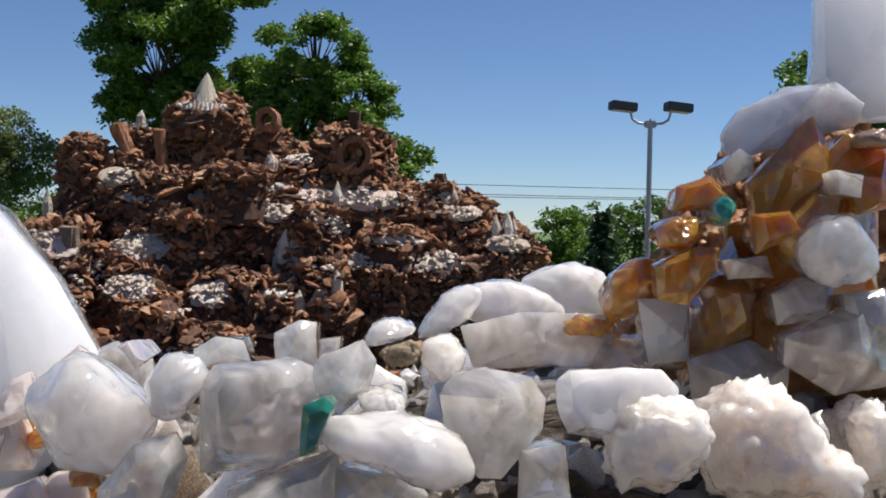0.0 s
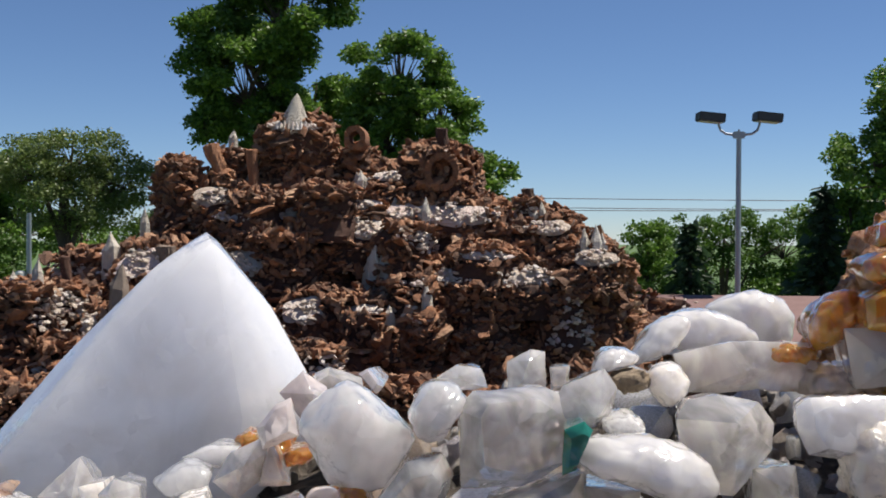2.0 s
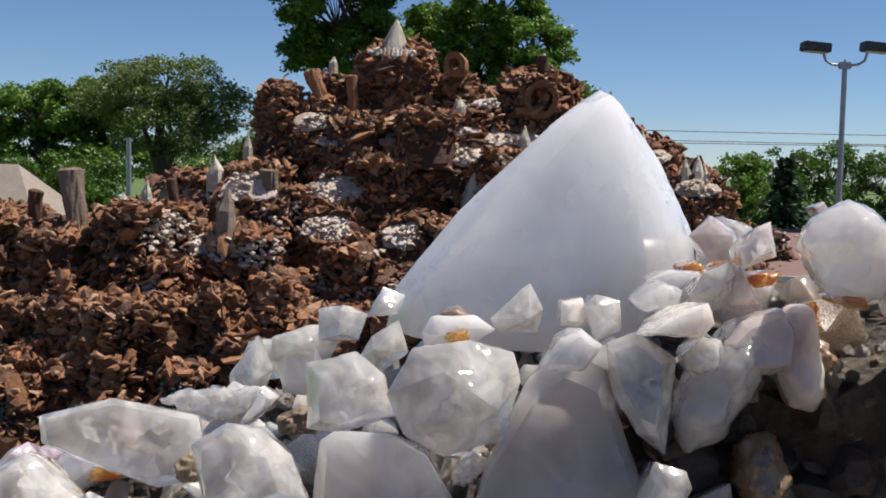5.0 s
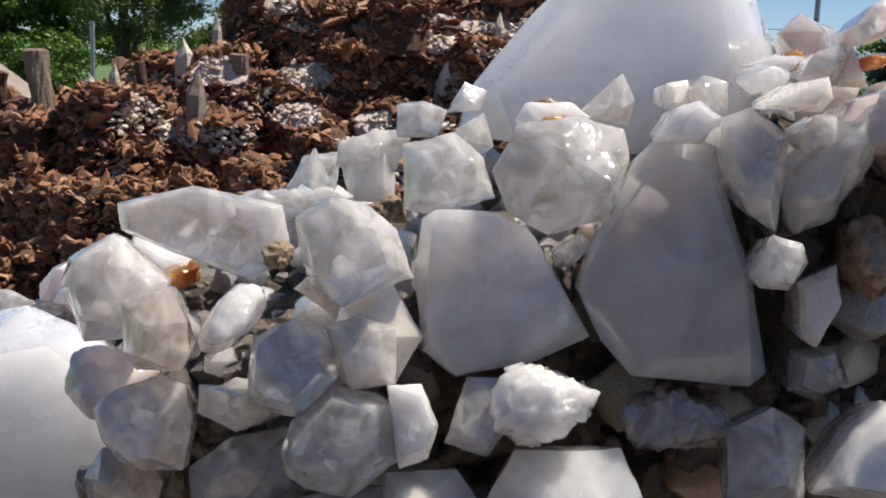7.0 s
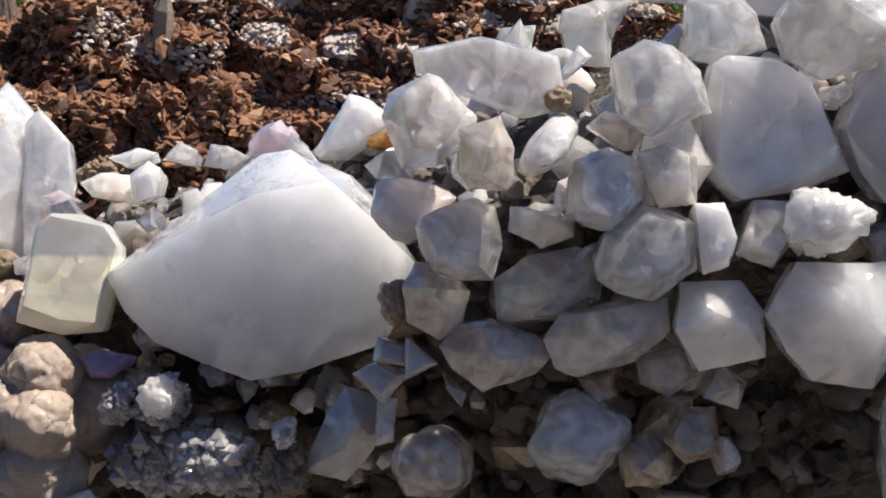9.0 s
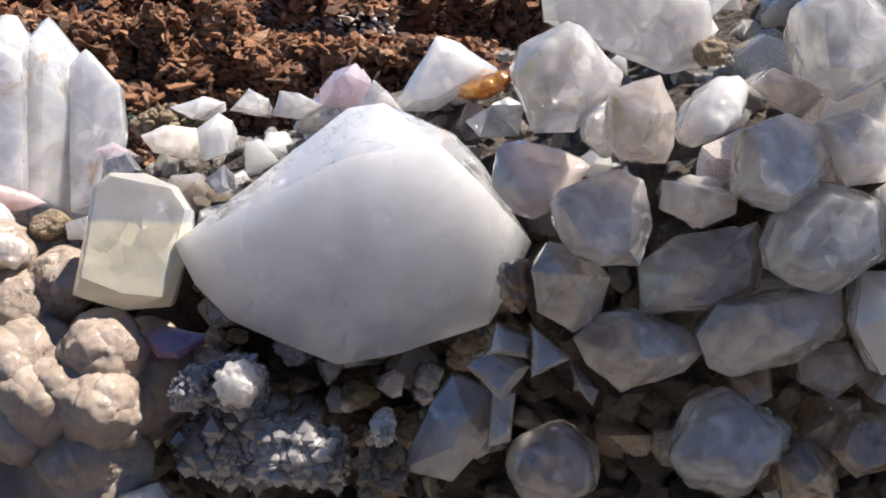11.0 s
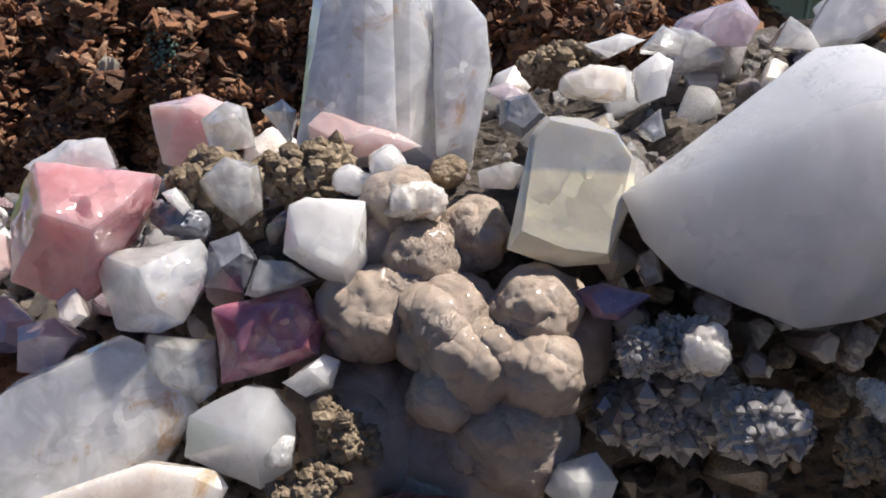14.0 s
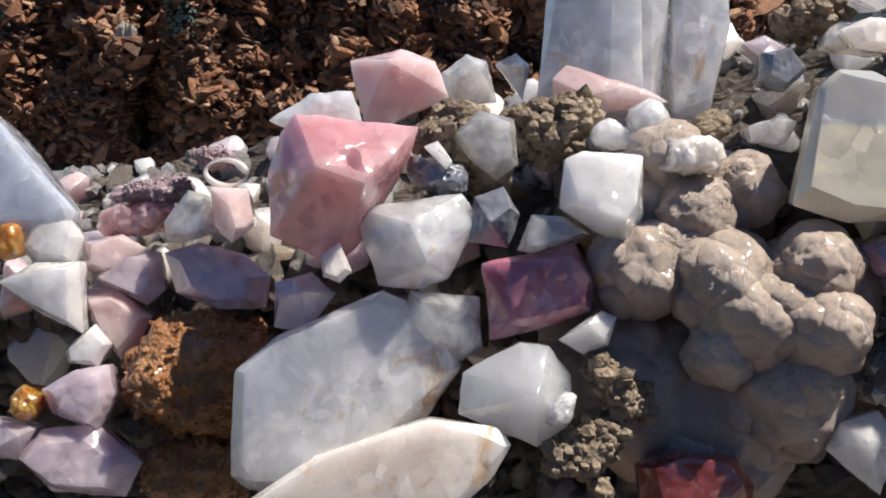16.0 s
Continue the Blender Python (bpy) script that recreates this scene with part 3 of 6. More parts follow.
stone("rounded white quartz pebble", milkgrey, "round", (-0.145, 0.622, -0.093), (-2, -0, 9), 0.034, "10:20 52:21 105:21 174:20 232:21 275:20")
stone("frosted quartz chunk hanging below others", clear, "cut", (-0.158, 0.603, -0.142), (-2, -0, 9), 0.038, "29:27 56:31 102:21 190:24 217:30 252:27 305:23")
stone("clear grey quartz chunk", clear, "cut", (-0.079, 0.615, -0.159), (-2, -0, 9), 0.051, "52:40 111:19 163:37 198:33 257:32 333:39")
stone("small yellow calcite chip", amber, "rough", (-0.302, 0.768, -0.141), (-2, -0, 9), 0.013, "3:12 77:8 170:12 232:10")
stone("ochre stained pebble", amber, "round", (-0.251, 0.715, -0.142), (-2, -0, 9), 0.014, "29:17 164:15 218:13 315:9")
stone("thin cream triangular shard standing upright", cream, "cut", (-0.268, 0.711, -0.145), (-2, -0, 9), 0.015, "103:18 236:21 305:20")
stone("grey quartz chunk under a cream shard", grey, "cut", (-0.292, 0.708, -0.150), (-2, -0, 9), 0.032, "32:23 56:25 120:14 202:21 261:21 328:16")
stone("flat white quartz flake", white, "cut", (-0.321, 0.737, -0.148), (-2, -0, 9), 0.014, "21:23 104:9 180:22 306:11")
stone("flat cream sandstone plate jutting out", cream, "cut", (-0.323, 0.643, -0.167), (-2, -0, 9), 0.030, "29:26 65:8 201:31 325:23 354:28")
stone("small grey quartz pyramid", grey, "cut", (-0.449, 0.779, -0.180), (-2, -0, 9), 0.034, "64:24 203:25 237:26 310:28 358:23")
stone("cream quartz chip", cream, "cut", (-0.398, 0.706, -0.172), (-2, -0, 9), 0.017, "61:13 145:13 227:16 312:16")
stone("clear quartz crystal with dark streak", clear, "cut", (-0.376, 0.698, -0.175), (-2, -0, 9), 0.025, "45:19 106:19 154:17 253:19 329:18")
stone("milky quartz pebble", milky, "round", (-0.336, 0.707, -0.158), (-2, -0, 9), 0.025, "14:25 77:15 184:24 237:17 332:22")
stone("white quartz chunk", white, "cut", (-0.398, 0.623, -0.189), (-2, -0, 9), 0.024, "9:23 63:17 135:11 213:28 306:19")
stone("white quartz chunk", milky, "cut", (-0.362, 0.657, -0.200), (-2, -0, 9), 0.025, "17:26 100:16 180:27 287:17 351:27")
stone("clear grey quartz pebble", clear, "round", (-0.303, 0.654, -0.197), (-2, -0, 9), 0.027, "45:22 82:16 180:16 237:18 330:16")
stone("pinkish grey quartz chunk", pinkgrey, "cut", (-0.260, 0.677, -0.186), (-2, -0, 9), 0.041, "19:30 58:30 138:21 184:28 227:35 319:34")
stone("yellow ochre chip", amber, "rough", (-0.492, 0.717, -0.197), (-2, -0, 9), 0.011, "38:11 180:13 218:11 346:13")
stone("white quartz flake", white, "cut", (-0.494, 0.738, -0.197), (-2, -0, 9), 0.023, "6:31 47:20 151:26 182:31 208:31 287:15")
stone("clear quartz chunk", clear, "cut", (-0.567, 0.786, -0.221), (-2, -0, 9), 0.036, "62:28 135:15 210:26 256:26 351:23")
stone("white quartz chip", white, "cut", (-0.573, 0.824, -0.185), (-2, -0, 9), 0.023, "21:19 99:14 194:13 219:22 319:16")
stone("clear grey quartz chunk", clear, "cut", (-0.672, 0.920, -0.242), (-2, -0, 9), 0.035, "29:44 90:18 171:36 206:43 315:31")
stone("clear grey quartz chunk", clear, "cut", (-0.759, 1.005, -0.287), (-2, -0, 9), 0.038, "0:24 80:37 194:25 236:43 288:38")
stone("small brown pebble", brown, "round", (-0.498, 0.758, -0.184), (-2, -0, 9), 0.010, "72:6 181:16 206:13 350:17")
stone("amber stained rubble", amber, "lump", (-0.221, 0.706, -0.171), (-2, -0, 9), 0.018, "74:19 169:11 260:19 331:13")
stone("reddish brown rubble", brown, "rough", (-0.208, 0.711, -0.204), (-2, -0, 9), 0.030, "102:19 157:27 246:20 345:25")
stone("smooth amber stain pebble", amber, "round", (-0.200, 0.638, -0.149), (-2, -0, 9), 0.013, "38:12 161:12 210:11 326:14")
stone("broad clear quartz crystal overhanging the edge", clear, "slab", (-0.771, 0.711, -0.304), (-7, -2, 8), 0.061, "24:64 108:44 160:81 176:73 195:39 241:21 308:41 338:65 347:68")
stone("long flat white quartz flake", clear, "rough", (-0.744, 0.847, -0.294), (-7, -2, 8), 0.027, "12:62 108:17 174:61 251:17 349:45")
stone("grey five-sided quartz crystal", grey, "cut", (-0.826, 0.640, -0.333), (-7, -2, 8), 0.067, "3:43 29:29 75:36 89:39 149:40 180:40 207:37 244:49 282:44 351:42")
stone("pale lilac quartz chip", lilac, "cut", (-1.071, 1.113, -0.456), (-7, -2, 8), 0.063, "37:50 57:53 118:30 187:40 270:45 289:21")
stone("clear quartz chunk", clear, "cut", (-0.761, 1.051, -0.284), (-7, -2, 8), 0.040, "42:38 125:25 197:29 222:38 314:31")
stone("white quartz chunk in sunlight", white, "cut", (-0.679, 0.922, -0.263), (-7, -2, 8), 0.044, "38:35 102:34 159:29 238:36 309:43")
stone("white quartz flake", white, "cut", (-0.694, 0.829, -0.288), (-7, -2, 8), 0.030, "22:21 76:19 223:27 252:17")
stone("clear quartz chunk", clear, "cut", (-0.613, 0.826, -0.205), (-7, -2, 8), 0.026, "18:24 85:16 150:26 216:28 311:22")
stone("clear quartz prism with vertical grooves", clear, "cut", (-0.573, 0.675, -0.241), (-7, -2, 8), 0.051, "28:33 79:34 143:41 218:41 256:31 336:41")
stone("clear quartz crystal with bright glints", clear, "cut", (-0.637, 0.604, -0.287), (-7, -2, 8), 0.064, "17:39 62:34 105:37 150:40 182:33 230:38 268:44 335:55")
stone("milky quartz crystal with a pinkish brown face", clear, "cut", (-0.483, 0.647, -0.230), (-7, -2, 8), 0.067, "9:49 35:52 74:42 133:47 180:53 217:51 257:47 313:49")
stone("large smooth milky grey quartz block", milkgrey, "slab", (-0.535, 0.637, -0.318), (-7, -2, 8), 0.087, "50:51 83:55 123:68 133:69 173:53 224:66 250:71 301:64 334:85 358:59")
stone("large bell-shaped milky quartz crystal", milkgrey, "slab", (-0.401, 0.657, -0.293), (-7, -2, 8), 0.098, "52:60 68:88 89:100 110:78 121:55 172:60 198:72 228:77 251:89 302:110 311:112 346:60")
stone("clear quartz crystal hanging point down", clear, "cut", (-0.348, 0.653, -0.219), (-7, -2, 8), 0.044, "35:35 92:40 127:41 196:19 267:35 289:55")
stone("oval grey quartz stone", milkgrey, "round", (-0.289, 0.674, -0.223), (-7, -2, 8), 0.059, "17:38 53:55 87:38 141:25 215:40 243:55 279:37")
stone("small clear quartz crystal under the others", clear, "cut", (-0.328, 0.611, -0.284), (-7, -2, 8), 0.031, "3:19 45:19 110:21 200:21 228:23 284:20")
stone("pinkish grey quartz stone", pinkgrey, "round", (-0.230, 0.688, -0.199), (-7, -2, 8), 0.033, "69:44 111:42 186:20 259:37 295:46")
stone("white oval quartz pebble", white, "round", (-0.718, 0.601, -0.346), (-7, -2, 8), 0.049, "18:26 51:31 88:25 170:18 219:34 247:29 309:16")
stone("dark clear quartz crystal with bright glint", smoky, "cut", (-0.768, 0.582, -0.358), (-7, -2, 8), 0.061, "28:23 77:37 135:36 202:27 236:29 303:30 329:25")
stone("dark grey quartz chunk in shade", smoky, "cut", (-0.654, 0.653, -0.336), (-7, -2, 8), 0.031, "5:26 128:25 168:32 273:16 328:24")
stone("cream edged grey quartz crystal", cream, "cut", (-0.617, 0.611, -0.355), (-7, -2, 8), 0.048, "0:38 71:44 128:33 179:29 239:40 298:39")
stone("cream quartz chip", cream, "rough", (-0.472, 0.657, -0.290), (-7, -2, 8), 0.019, "19:16 79:12 192:16 222:18 280:12")
stone("pinkish clear quartz chip", pinkgrey, "cut", (-0.275, 0.869, -0.124), (-7, -2, 8), 0.039, "32:19 100:25 164:25 271:25 331:28")
stone("pinkish quartz chip", pinkgrey, "cut", (-0.262, 0.691, -0.114), (-7, -2, 8), 0.023, "60:20 94:13 188:14 240:20 328:17")
stone("tan mortar lump", matrix, "rough", (-0.711, 0.693, -0.312), (-7, -2, 8), 0.023, "18:15 90:14 180:14 239:14 303:17")
stone("yellowish mortar lump", matrix, "rough", (-0.624, 0.715, -0.273), (-7, -2, 8), 0.021, "53:16 176:19 222:19 325:23")
stone("six-sided grey quartz crystal", grey, "cut", (-0.671, 0.586, -0.376), (-12, -3, 5), 0.055, "14:35 49:35 86:36 137:34 181:30 215:36 244:34 279:36 348:35")
stone("clear cloudy quartz crystal", clear, "cut", (-0.635, 0.578, -0.426), (-12, -3, 5), 0.060, "31:51 50:45 90:40 154:35 190:40 212:43 238:39 284:41 344:48")
stone("upright white quartz crystal", white, "cut", (-0.578, 0.569, -0.407), (-12, -3, 5), 0.029, "2:18 77:30 122:34 251:31 295:25")
stone("grey quartz prism", grey, "cut", (-0.534, 0.593, -0.404), (-12, -3, 5), 0.040, "51:34 106:29 216:31 281:29 350:25")
stone("lumpy cream white quartz stone", white, "rough", (-0.488, 0.573, -0.386), (-12, -3, 5), 0.049, "14:40 79:23 133:40 210:39 247:33 340:34")
stone("large six-sided milky quartz crystal end", milkgrey, "cut", (-0.465, 0.575, -0.475), (-12, -3, 5), 0.083, "10:57 56:65 125:66 170:63 203:51 240:51 298:57 343:56")
stone("white quartz crystal with a sunlit face", white, "cut", (-0.563, 0.584, -0.481), (-12, -3, 5), 0.057, "17:36 64:39 136:47 190:39 246:46 323:49")
stone("grey clear quartz crystal", grey, "cut", (-0.658, 0.598, -0.506), (-12, -3, 5), 0.055, "5:57 32:65 66:34 152:42 184:52 215:51 237:43 321:35")
stone("rounded clear quartz crystal", clear, "round", (-0.667, 0.602, -0.600), (-12, -3, 5), 0.066, "15:45 51:34 98:38 134:42 196:52 231:53 284:47 354:41")
stone("amber tinted clear quartz", amberclear, "cut", (-0.608, 0.602, -0.620), (-12, -3, 5), 0.039, "41:24 108:28 145:26 216:28 285:26 330:32")
stone("amber tinted clear quartz", amberclear, "cut", (-0.592, 0.612, -0.586), (-12, -3, 5), 0.037, "6:23 48:31 102:23 198:24 236:27 270:23")
stone("large milky quartz block low on the wall", milky, "slab", (-0.374, 0.550, -0.538), (-12, -3, 5), 0.071, "49:71 86:71 126:62 170:52 234:87 307:83")
stone("grey clear quartz crystal", grey, "cut", (-0.791, 0.605, -0.434), (-12, -3, 5), 0.058, "42:45 70:41 143:37 162:38 189:33 233:33 273:34 313:46 354:39")
stone("small grey quartz crystal", grey, "cut", (-0.719, 0.610, -0.414), (-12, -3, 5), 0.037, "15:29 89:13 151:31 192:29 274:20 341:28")
stone("dark clear quartz crystal", smoky, "cut", (-0.807, 0.610, -0.489), (-12, -3, 5), 0.050, "13:32 66:31 118:37 160:31 219:31 277:36 315:33")
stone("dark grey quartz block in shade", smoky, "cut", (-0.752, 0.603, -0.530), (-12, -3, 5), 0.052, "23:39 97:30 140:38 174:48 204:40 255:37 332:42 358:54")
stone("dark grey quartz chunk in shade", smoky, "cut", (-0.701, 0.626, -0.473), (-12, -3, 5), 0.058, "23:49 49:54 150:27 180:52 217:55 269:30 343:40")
stone("pale pinkish quartz flake", pinkgrey, "round", (-0.838, 0.657, -0.420), (-12, -3, 5), 0.046, "17:50 84:28 139:43 188:36 239:34 285:34 352:26")
stone("rust brown mortar lump", brown, "rough", (-0.850, 0.642, -0.503), (-12, -3, 5), 0.021, "60:27 129:20 246:20 293:26")
stone("pale blue grey triangular shard", bluegrey, "cut", (-0.820, 0.602, -0.544), (-12, -3, 5), 0.020, "114:23 241:21 352:20")
stone("pale blue grey flat shard", bluegrey, "cut", (-0.854, 0.635, -0.575), (-12, -3, 5), 0.020, "9:26 97:17 173:27 278:25")
stone("blue grey flat shard", bluegrey, "cut", (-0.846, 0.634, -0.550), (-12, -3, 5), 0.020, "16:16 129:20 205:18 318:18")
stone("grey quartz chip", grey, "cut", (-0.848, 0.641, -0.620), (-12, -3, 5), 0.017, "63:24 108:25 246:26 293:20")
stone("dark rounded smoky quartz", smoky, "round", (-0.800, 0.638, -0.657), (-12, -3, 5), 0.061, "26:40 79:37 134:37 183:44 227:42 301:36 337:40")
stone("grey quartz chip in shade", grey, "cut", (-0.545, 0.620, -0.550), (-12, -3, 5), 0.030, "14:20 100:21 208:22 299:23")
stone("small white bubbly quartz knob", white, "lump", (-0.947, 0.649, -0.647), (-12, -3, 5), 0.020, "39:16 94:17 149:14 248:18 309:15")
stone("bluish grey quartz crystal in shade", bluegrey, "cut", (-0.889, 0.676, -0.649), (-12, -3, 5), 0.058, "45:47 91:45 138:27 221:57 271:47 339:32")
stone("blue grey crystal cluster lump", bluegrey, "lump", (-1.099, 0.730, -0.653), (-12, -3, 5), 0.038, "40:27 110:25 194:24 234:25 315:33")
stone("blue grey crystal cluster lump", bluegrey, "lump", (-1.088, 0.765, -0.734), (-12, -3, 5), 0.052, "14:67 62:33 141:51 181:71 204:64 303:39 344:73")
stone("amber tinted quartz chip", amberclear, "cut", (-0.657, 0.612, -0.560), (-12, -3, 5), 0.026, "52:21 153:20 261:17 340:19")
stone("grey brown quartz chunk in shade", grey, "cut", (-0.597, 0.625, -0.542), (-12, -3, 5), 0.037, "60:26 155:31 209:26 276:23 354:28")
stone("very large milky quartz crystal lying on its side", milky, "slab", (-0.980, 0.778, -0.519), (-17, -4, 4), 0.120, "23:119 36:122 53:122 85:126 100:124 139:111 181:181 194:166 209:148 232:118 255:116 282:106 325:129 342:121 360:146",
      ((-0.085, -0.045, 0.0), (-0.015, -0.082, 0.070), (0.060, -0.086, 0.082), (0.100, -0.068, 0.045), (0.110, -0.040, -0.02), (0.030, -0.018, -0.075), (-0.055, -0.026, -0.050)))
stone("pale lilac quartz point", lilac, "cut", (-1.050, 1.032, -0.418), (-17, -4, 4), 0.040, "0:30 66:27 131:21 191:30 223:37 304:30")
stone("clear quartz point", clear, "cut", (-1.000, 0.946, -0.411), (-17, -4, 4), 0.026, "8:10 116:18 210:26 324:28")
stone("sunlit white quartz crystal pointing upward", white, "cut", (-0.935, 0.986, -0.389), (-17, -4, 4), 0.064, "5:53 71:36 107:42 160:33 207:60 220:61 252:42 344:36")
stone("ochre coloured calcite shard", amber, "rough", (-0.894, 0.944, -0.388), (-17, -4, 4), 0.031, "31:15 32:36 196:32 222:29 352:28")
stone("dark slate chunk", slate, "cut", (-0.878, 0.833, -0.404), (-17, -4, 4), 0.032, "23:30 59:23 188:28 233:24 322:28")
stone("cream white quartz chip", cream, "cut", (-1.191, 0.842, -0.457), (-17, -4, 4), 0.026, "27:29 104:17 169:29 216:19 330:33")
stone("bright white quartz chip", white, "cut", (-1.143, 0.827, -0.445), (-17, -4, 4), 0.028, "40:23 79:23 158:19 247:25 309:19")
stone("white quartz chip", white, "cut", (-1.175, 0.883, -0.429), (-17, -4, 4), 0.018, "11:29 63:13 180:28 243:13")
stone("clear quartz point", clear, "cut", (-1.130, 0.911, -0.424), (-17, -4, 4), 0.023, "8:20 90:14 203:22 320:22")
stone("clear quartz chip", clear, "cut", (-1.095, 0.984, -0.436), (-17, -4, 4), 0.024, "0:27 75:13 140:24 203:30 281:16")
stone("lilac quartz chip", lilac, "cut", (-1.266, 0.903, -0.490), (-17, -4, 4), 0.021, "0:23 102:14 165:24 282:14")
stone("grey slate chip", slate, "cut", (-1.138, 0.821, -0.485), (-17, -4, 4), 0.019, "65:16 186:12 275:15 322:15")
stone("grey quartz chunk in shade", grey, "round", (-0.788, 0.685, -0.383), (-17, -4, 4), 0.031, "7:18 79:25 138:24 200:19 280:25")
stone("thin dark shard in shade", slate, "cut", (-0.785, 0.625, -0.575), (-17, -4, 4), 0.018, "122:21 180:9 290:19 338:12")
stone("cloudy grey quartz chunk", grey, "cut", (-0.715, 0.630, -0.419), (-17, -4, 4), 0.032, "36:27 112:22 155:28 192:24 258:21 339:27")
stone("tall upright clear quartz crystal with orange flecks", milkclear, "slab", (-1.431, 0.990, -0.457), (-19, -4, 5), 0.080, "62:74 78:92 87:90 145:53 249:147 286:143",
      ((-0.055, -0.03, -0.12), (0.012, -0.05, -0.12), (0.012, -0.045, 0.045), (0.038, -0.042, 0.03), (-0.032, -0.028, 0.02), (0.045, -0.045, -0.12)))
stone("tall upright clear quartz crystal beside its twin", milkclear, "slab", (-1.390, 1.040, -0.461), (-19, -4, 5), 0.080, "54:57 92:91 99:87 114:72 258:148 287:151",
      ((-0.03, -0.06, -0.12), (0.012, -0.068, -0.12), (0.010, -0.062, 0.035), (-0.015, -0.055, 0.045), (0.03, -0.05, -0.02)))
stone("shorter upright clear quartz crystal", milkclear, "slab", (-1.320, 0.992, -0.482), (-19, -4, 5), 0.060, "61:53 98:87 114:74 255:102 277:99 351:31")
stone("clear calcite block with a yellowish lower half", calcite, "slab", (-1.196, 0.776, -0.530), (-19, -4, 5), 0.070, "24:49 53:52 88:54 118:61 137:59 223:85 259:74 291:74 349:45")
stone("pale pink rose quartz chunk", roselight, "cut", (-1.634, 1.110, -0.613), (-22, -5, 5), 0.055, "33:52 85:42 153:63 226:57 258:47 349:61")
stone("pale pink rose quartz slab before a tall crystal", roselight, "cut", (-1.417, 0.914, -0.549), (-19, -4, 5), 0.046, "39:25 140:40 165:46 190:42 249:22 334:40 353:70")
stone("clear quartz chip", clear, "cut", (-1.501, 0.957, -0.553), (-19, -4, 5), 0.028, "33:21 82:24 146:21 296:26")
stone("big pink rose quartz chunk with a rough sunlit face", rose, "cut", (-1.649, 0.782, -0.628), (-22, -5, 5), 0.105, "18:73 33:92 118:70 136:67 170:59 220:72 272:72 290:60 326:28")
stone("gem-like white quartz chunk", milkclear, "cut", (-1.568, 0.764, -0.671), (-22, -5, 5), 0.067, "22:61 49:63 148:64 182:45 227:48 278:39 314:41")
stone("deep pink rhodonite chunk with a glossy face", rosedeep, "cut", (-1.450, 0.738, -0.692), (-22, -5, 5), 0.063, "19:48 61:52 154:60 221:62 253:33 340:43")
stone("sparkling white calcite block", white, "cut", (-1.411, 0.758, -0.602), (-22, -5, 5), 0.059, "44:48 114:41 136:44 197:38 257:32 295:48 336:40")
stone("small white quartz crystal with a grey hollow", white, "cut", (-1.405, 0.711, -0.711), (-22, -5, 5), 0.030, "34:25 73:20 190:31 243:20 322:17")
stone("clear grey quartz crystal", clear, "cut", (-1.536, 0.739, -0.734), (-22, -5, 5), 0.049, "38:41 133:42 167:37 218:24 297:37 333:39")
stone("smooth white quartz chunk with a faint pink tint", milky, "cut", (-1.459, 0.688, -0.760), (-22, -5, 5), 0.071, "15:42 60:43 94:40 165:54 202:61 283:51 321:49")
stone("small bright white crystal bit", white, "rough", (-1.427, 0.667, -0.764), (-22, -5, 5), 0.023, "37:19 75:15 188:16 224:18 292:15")
stone("large glassy white quartz boulder", milkclear, "slab", (-1.623, 0.711, -0.802), (-22, -5, 5), 0.116, "13:113 39:115 67:100 135:74 166:91 217:116 227:115 269:80 338:80")
stone("broad cream quartz slab with rust stains", cream, "slab", (-1.571, 0.630, -0.817), (-22, -5, 5), 0.054, "9:110 18:102 43:56 171:53 195:113 200:111 327:71 353:93")
stone("orange brown druzy quartz lump", druse, "lump", (-1.775, 0.783, -0.842), (-22, -5, 5), 0.107, "14:62 34:93 71:70 123:70 189:78 215:68 265:67 308:79 329:57")
stone("dark amber druzy quartz lump in shade", druse, "lump", (-1.766, 0.752, -0.930), (-22, -5, 5), 0.057, "26:55 98:36 160:58 215:61 326:66")
stone("pale lilac quartz chunk", lilac, "cut", (-1.765, 0.823, -0.751), (-22, -5, 5), 0.051, "0:51 40:34 119:37 156:56 202:43 267:32 327:57")
stone("pale lilac quartz chip", lilac, "cut", (-1.662, 0.745, -0.731), (-22, -5, 5), 0.044, "16:29 79:28 146:33 218:36 270:27")
stone("pale pinkish lilac quartz chip", lilac, "cut", (-1.861, 0.840, -0.771), (-22, -5, 5), 0.045, "39:40 95:28 170:34 184:37 304:35 342:39")
stone("white quartz wedge", white, "cut", (-1.932, 0.793, -0.781), (-22, -5, 5), 0.057, "41:53 97:33 162:45 274:19 320:55")
stone("pale pink quartz chunk", roselight, "cut", (-1.865, 0.821, -0.816), (-22, -5, 5), 0.057, "13:36 96:37 136:49 173:27 276:37 329:28")
stone("small white quartz chip", white, "cut", (-1.882, 0.783, -0.823), (-22, -5, 5), 0.033, "3:23 71:22 190:24 225:25 295:23")
stone("pale lilac quartz chunk", lilac, "cut", (-1.877, 0.746, -0.860), (-22, -5, 5), 0.052, "4:36 48:43 97:27 167:37 212:30 302:38")
stone("lilac grey quartz chunk", lilac, "cut", (-1.870, 0.722, -0.915), (-22, -5, 5), 0.054, "60:39 138:47 176:62 229:37 323:57 358:62")
stone("lilac quartz chip", lilac, "cut", (-1.935, 0.720, -0.898), (-22, -5, 5), 0.032, "21:26 133:28 215:30 291:22")
stone("white quartz chunk in sunlight", white, "cut", (-1.933, 0.828, -0.737), (-22, -5, 5), 0.038, "7:31 54:29 128:27 192:31 234:29 316:31")
stone("clear grey quartz chip", clear, "cut", (-1.798, 0.843, -0.699), (-22, -5, 5), 0.042, "39:28 96:26 194:28 226:36 263:26 331:32")
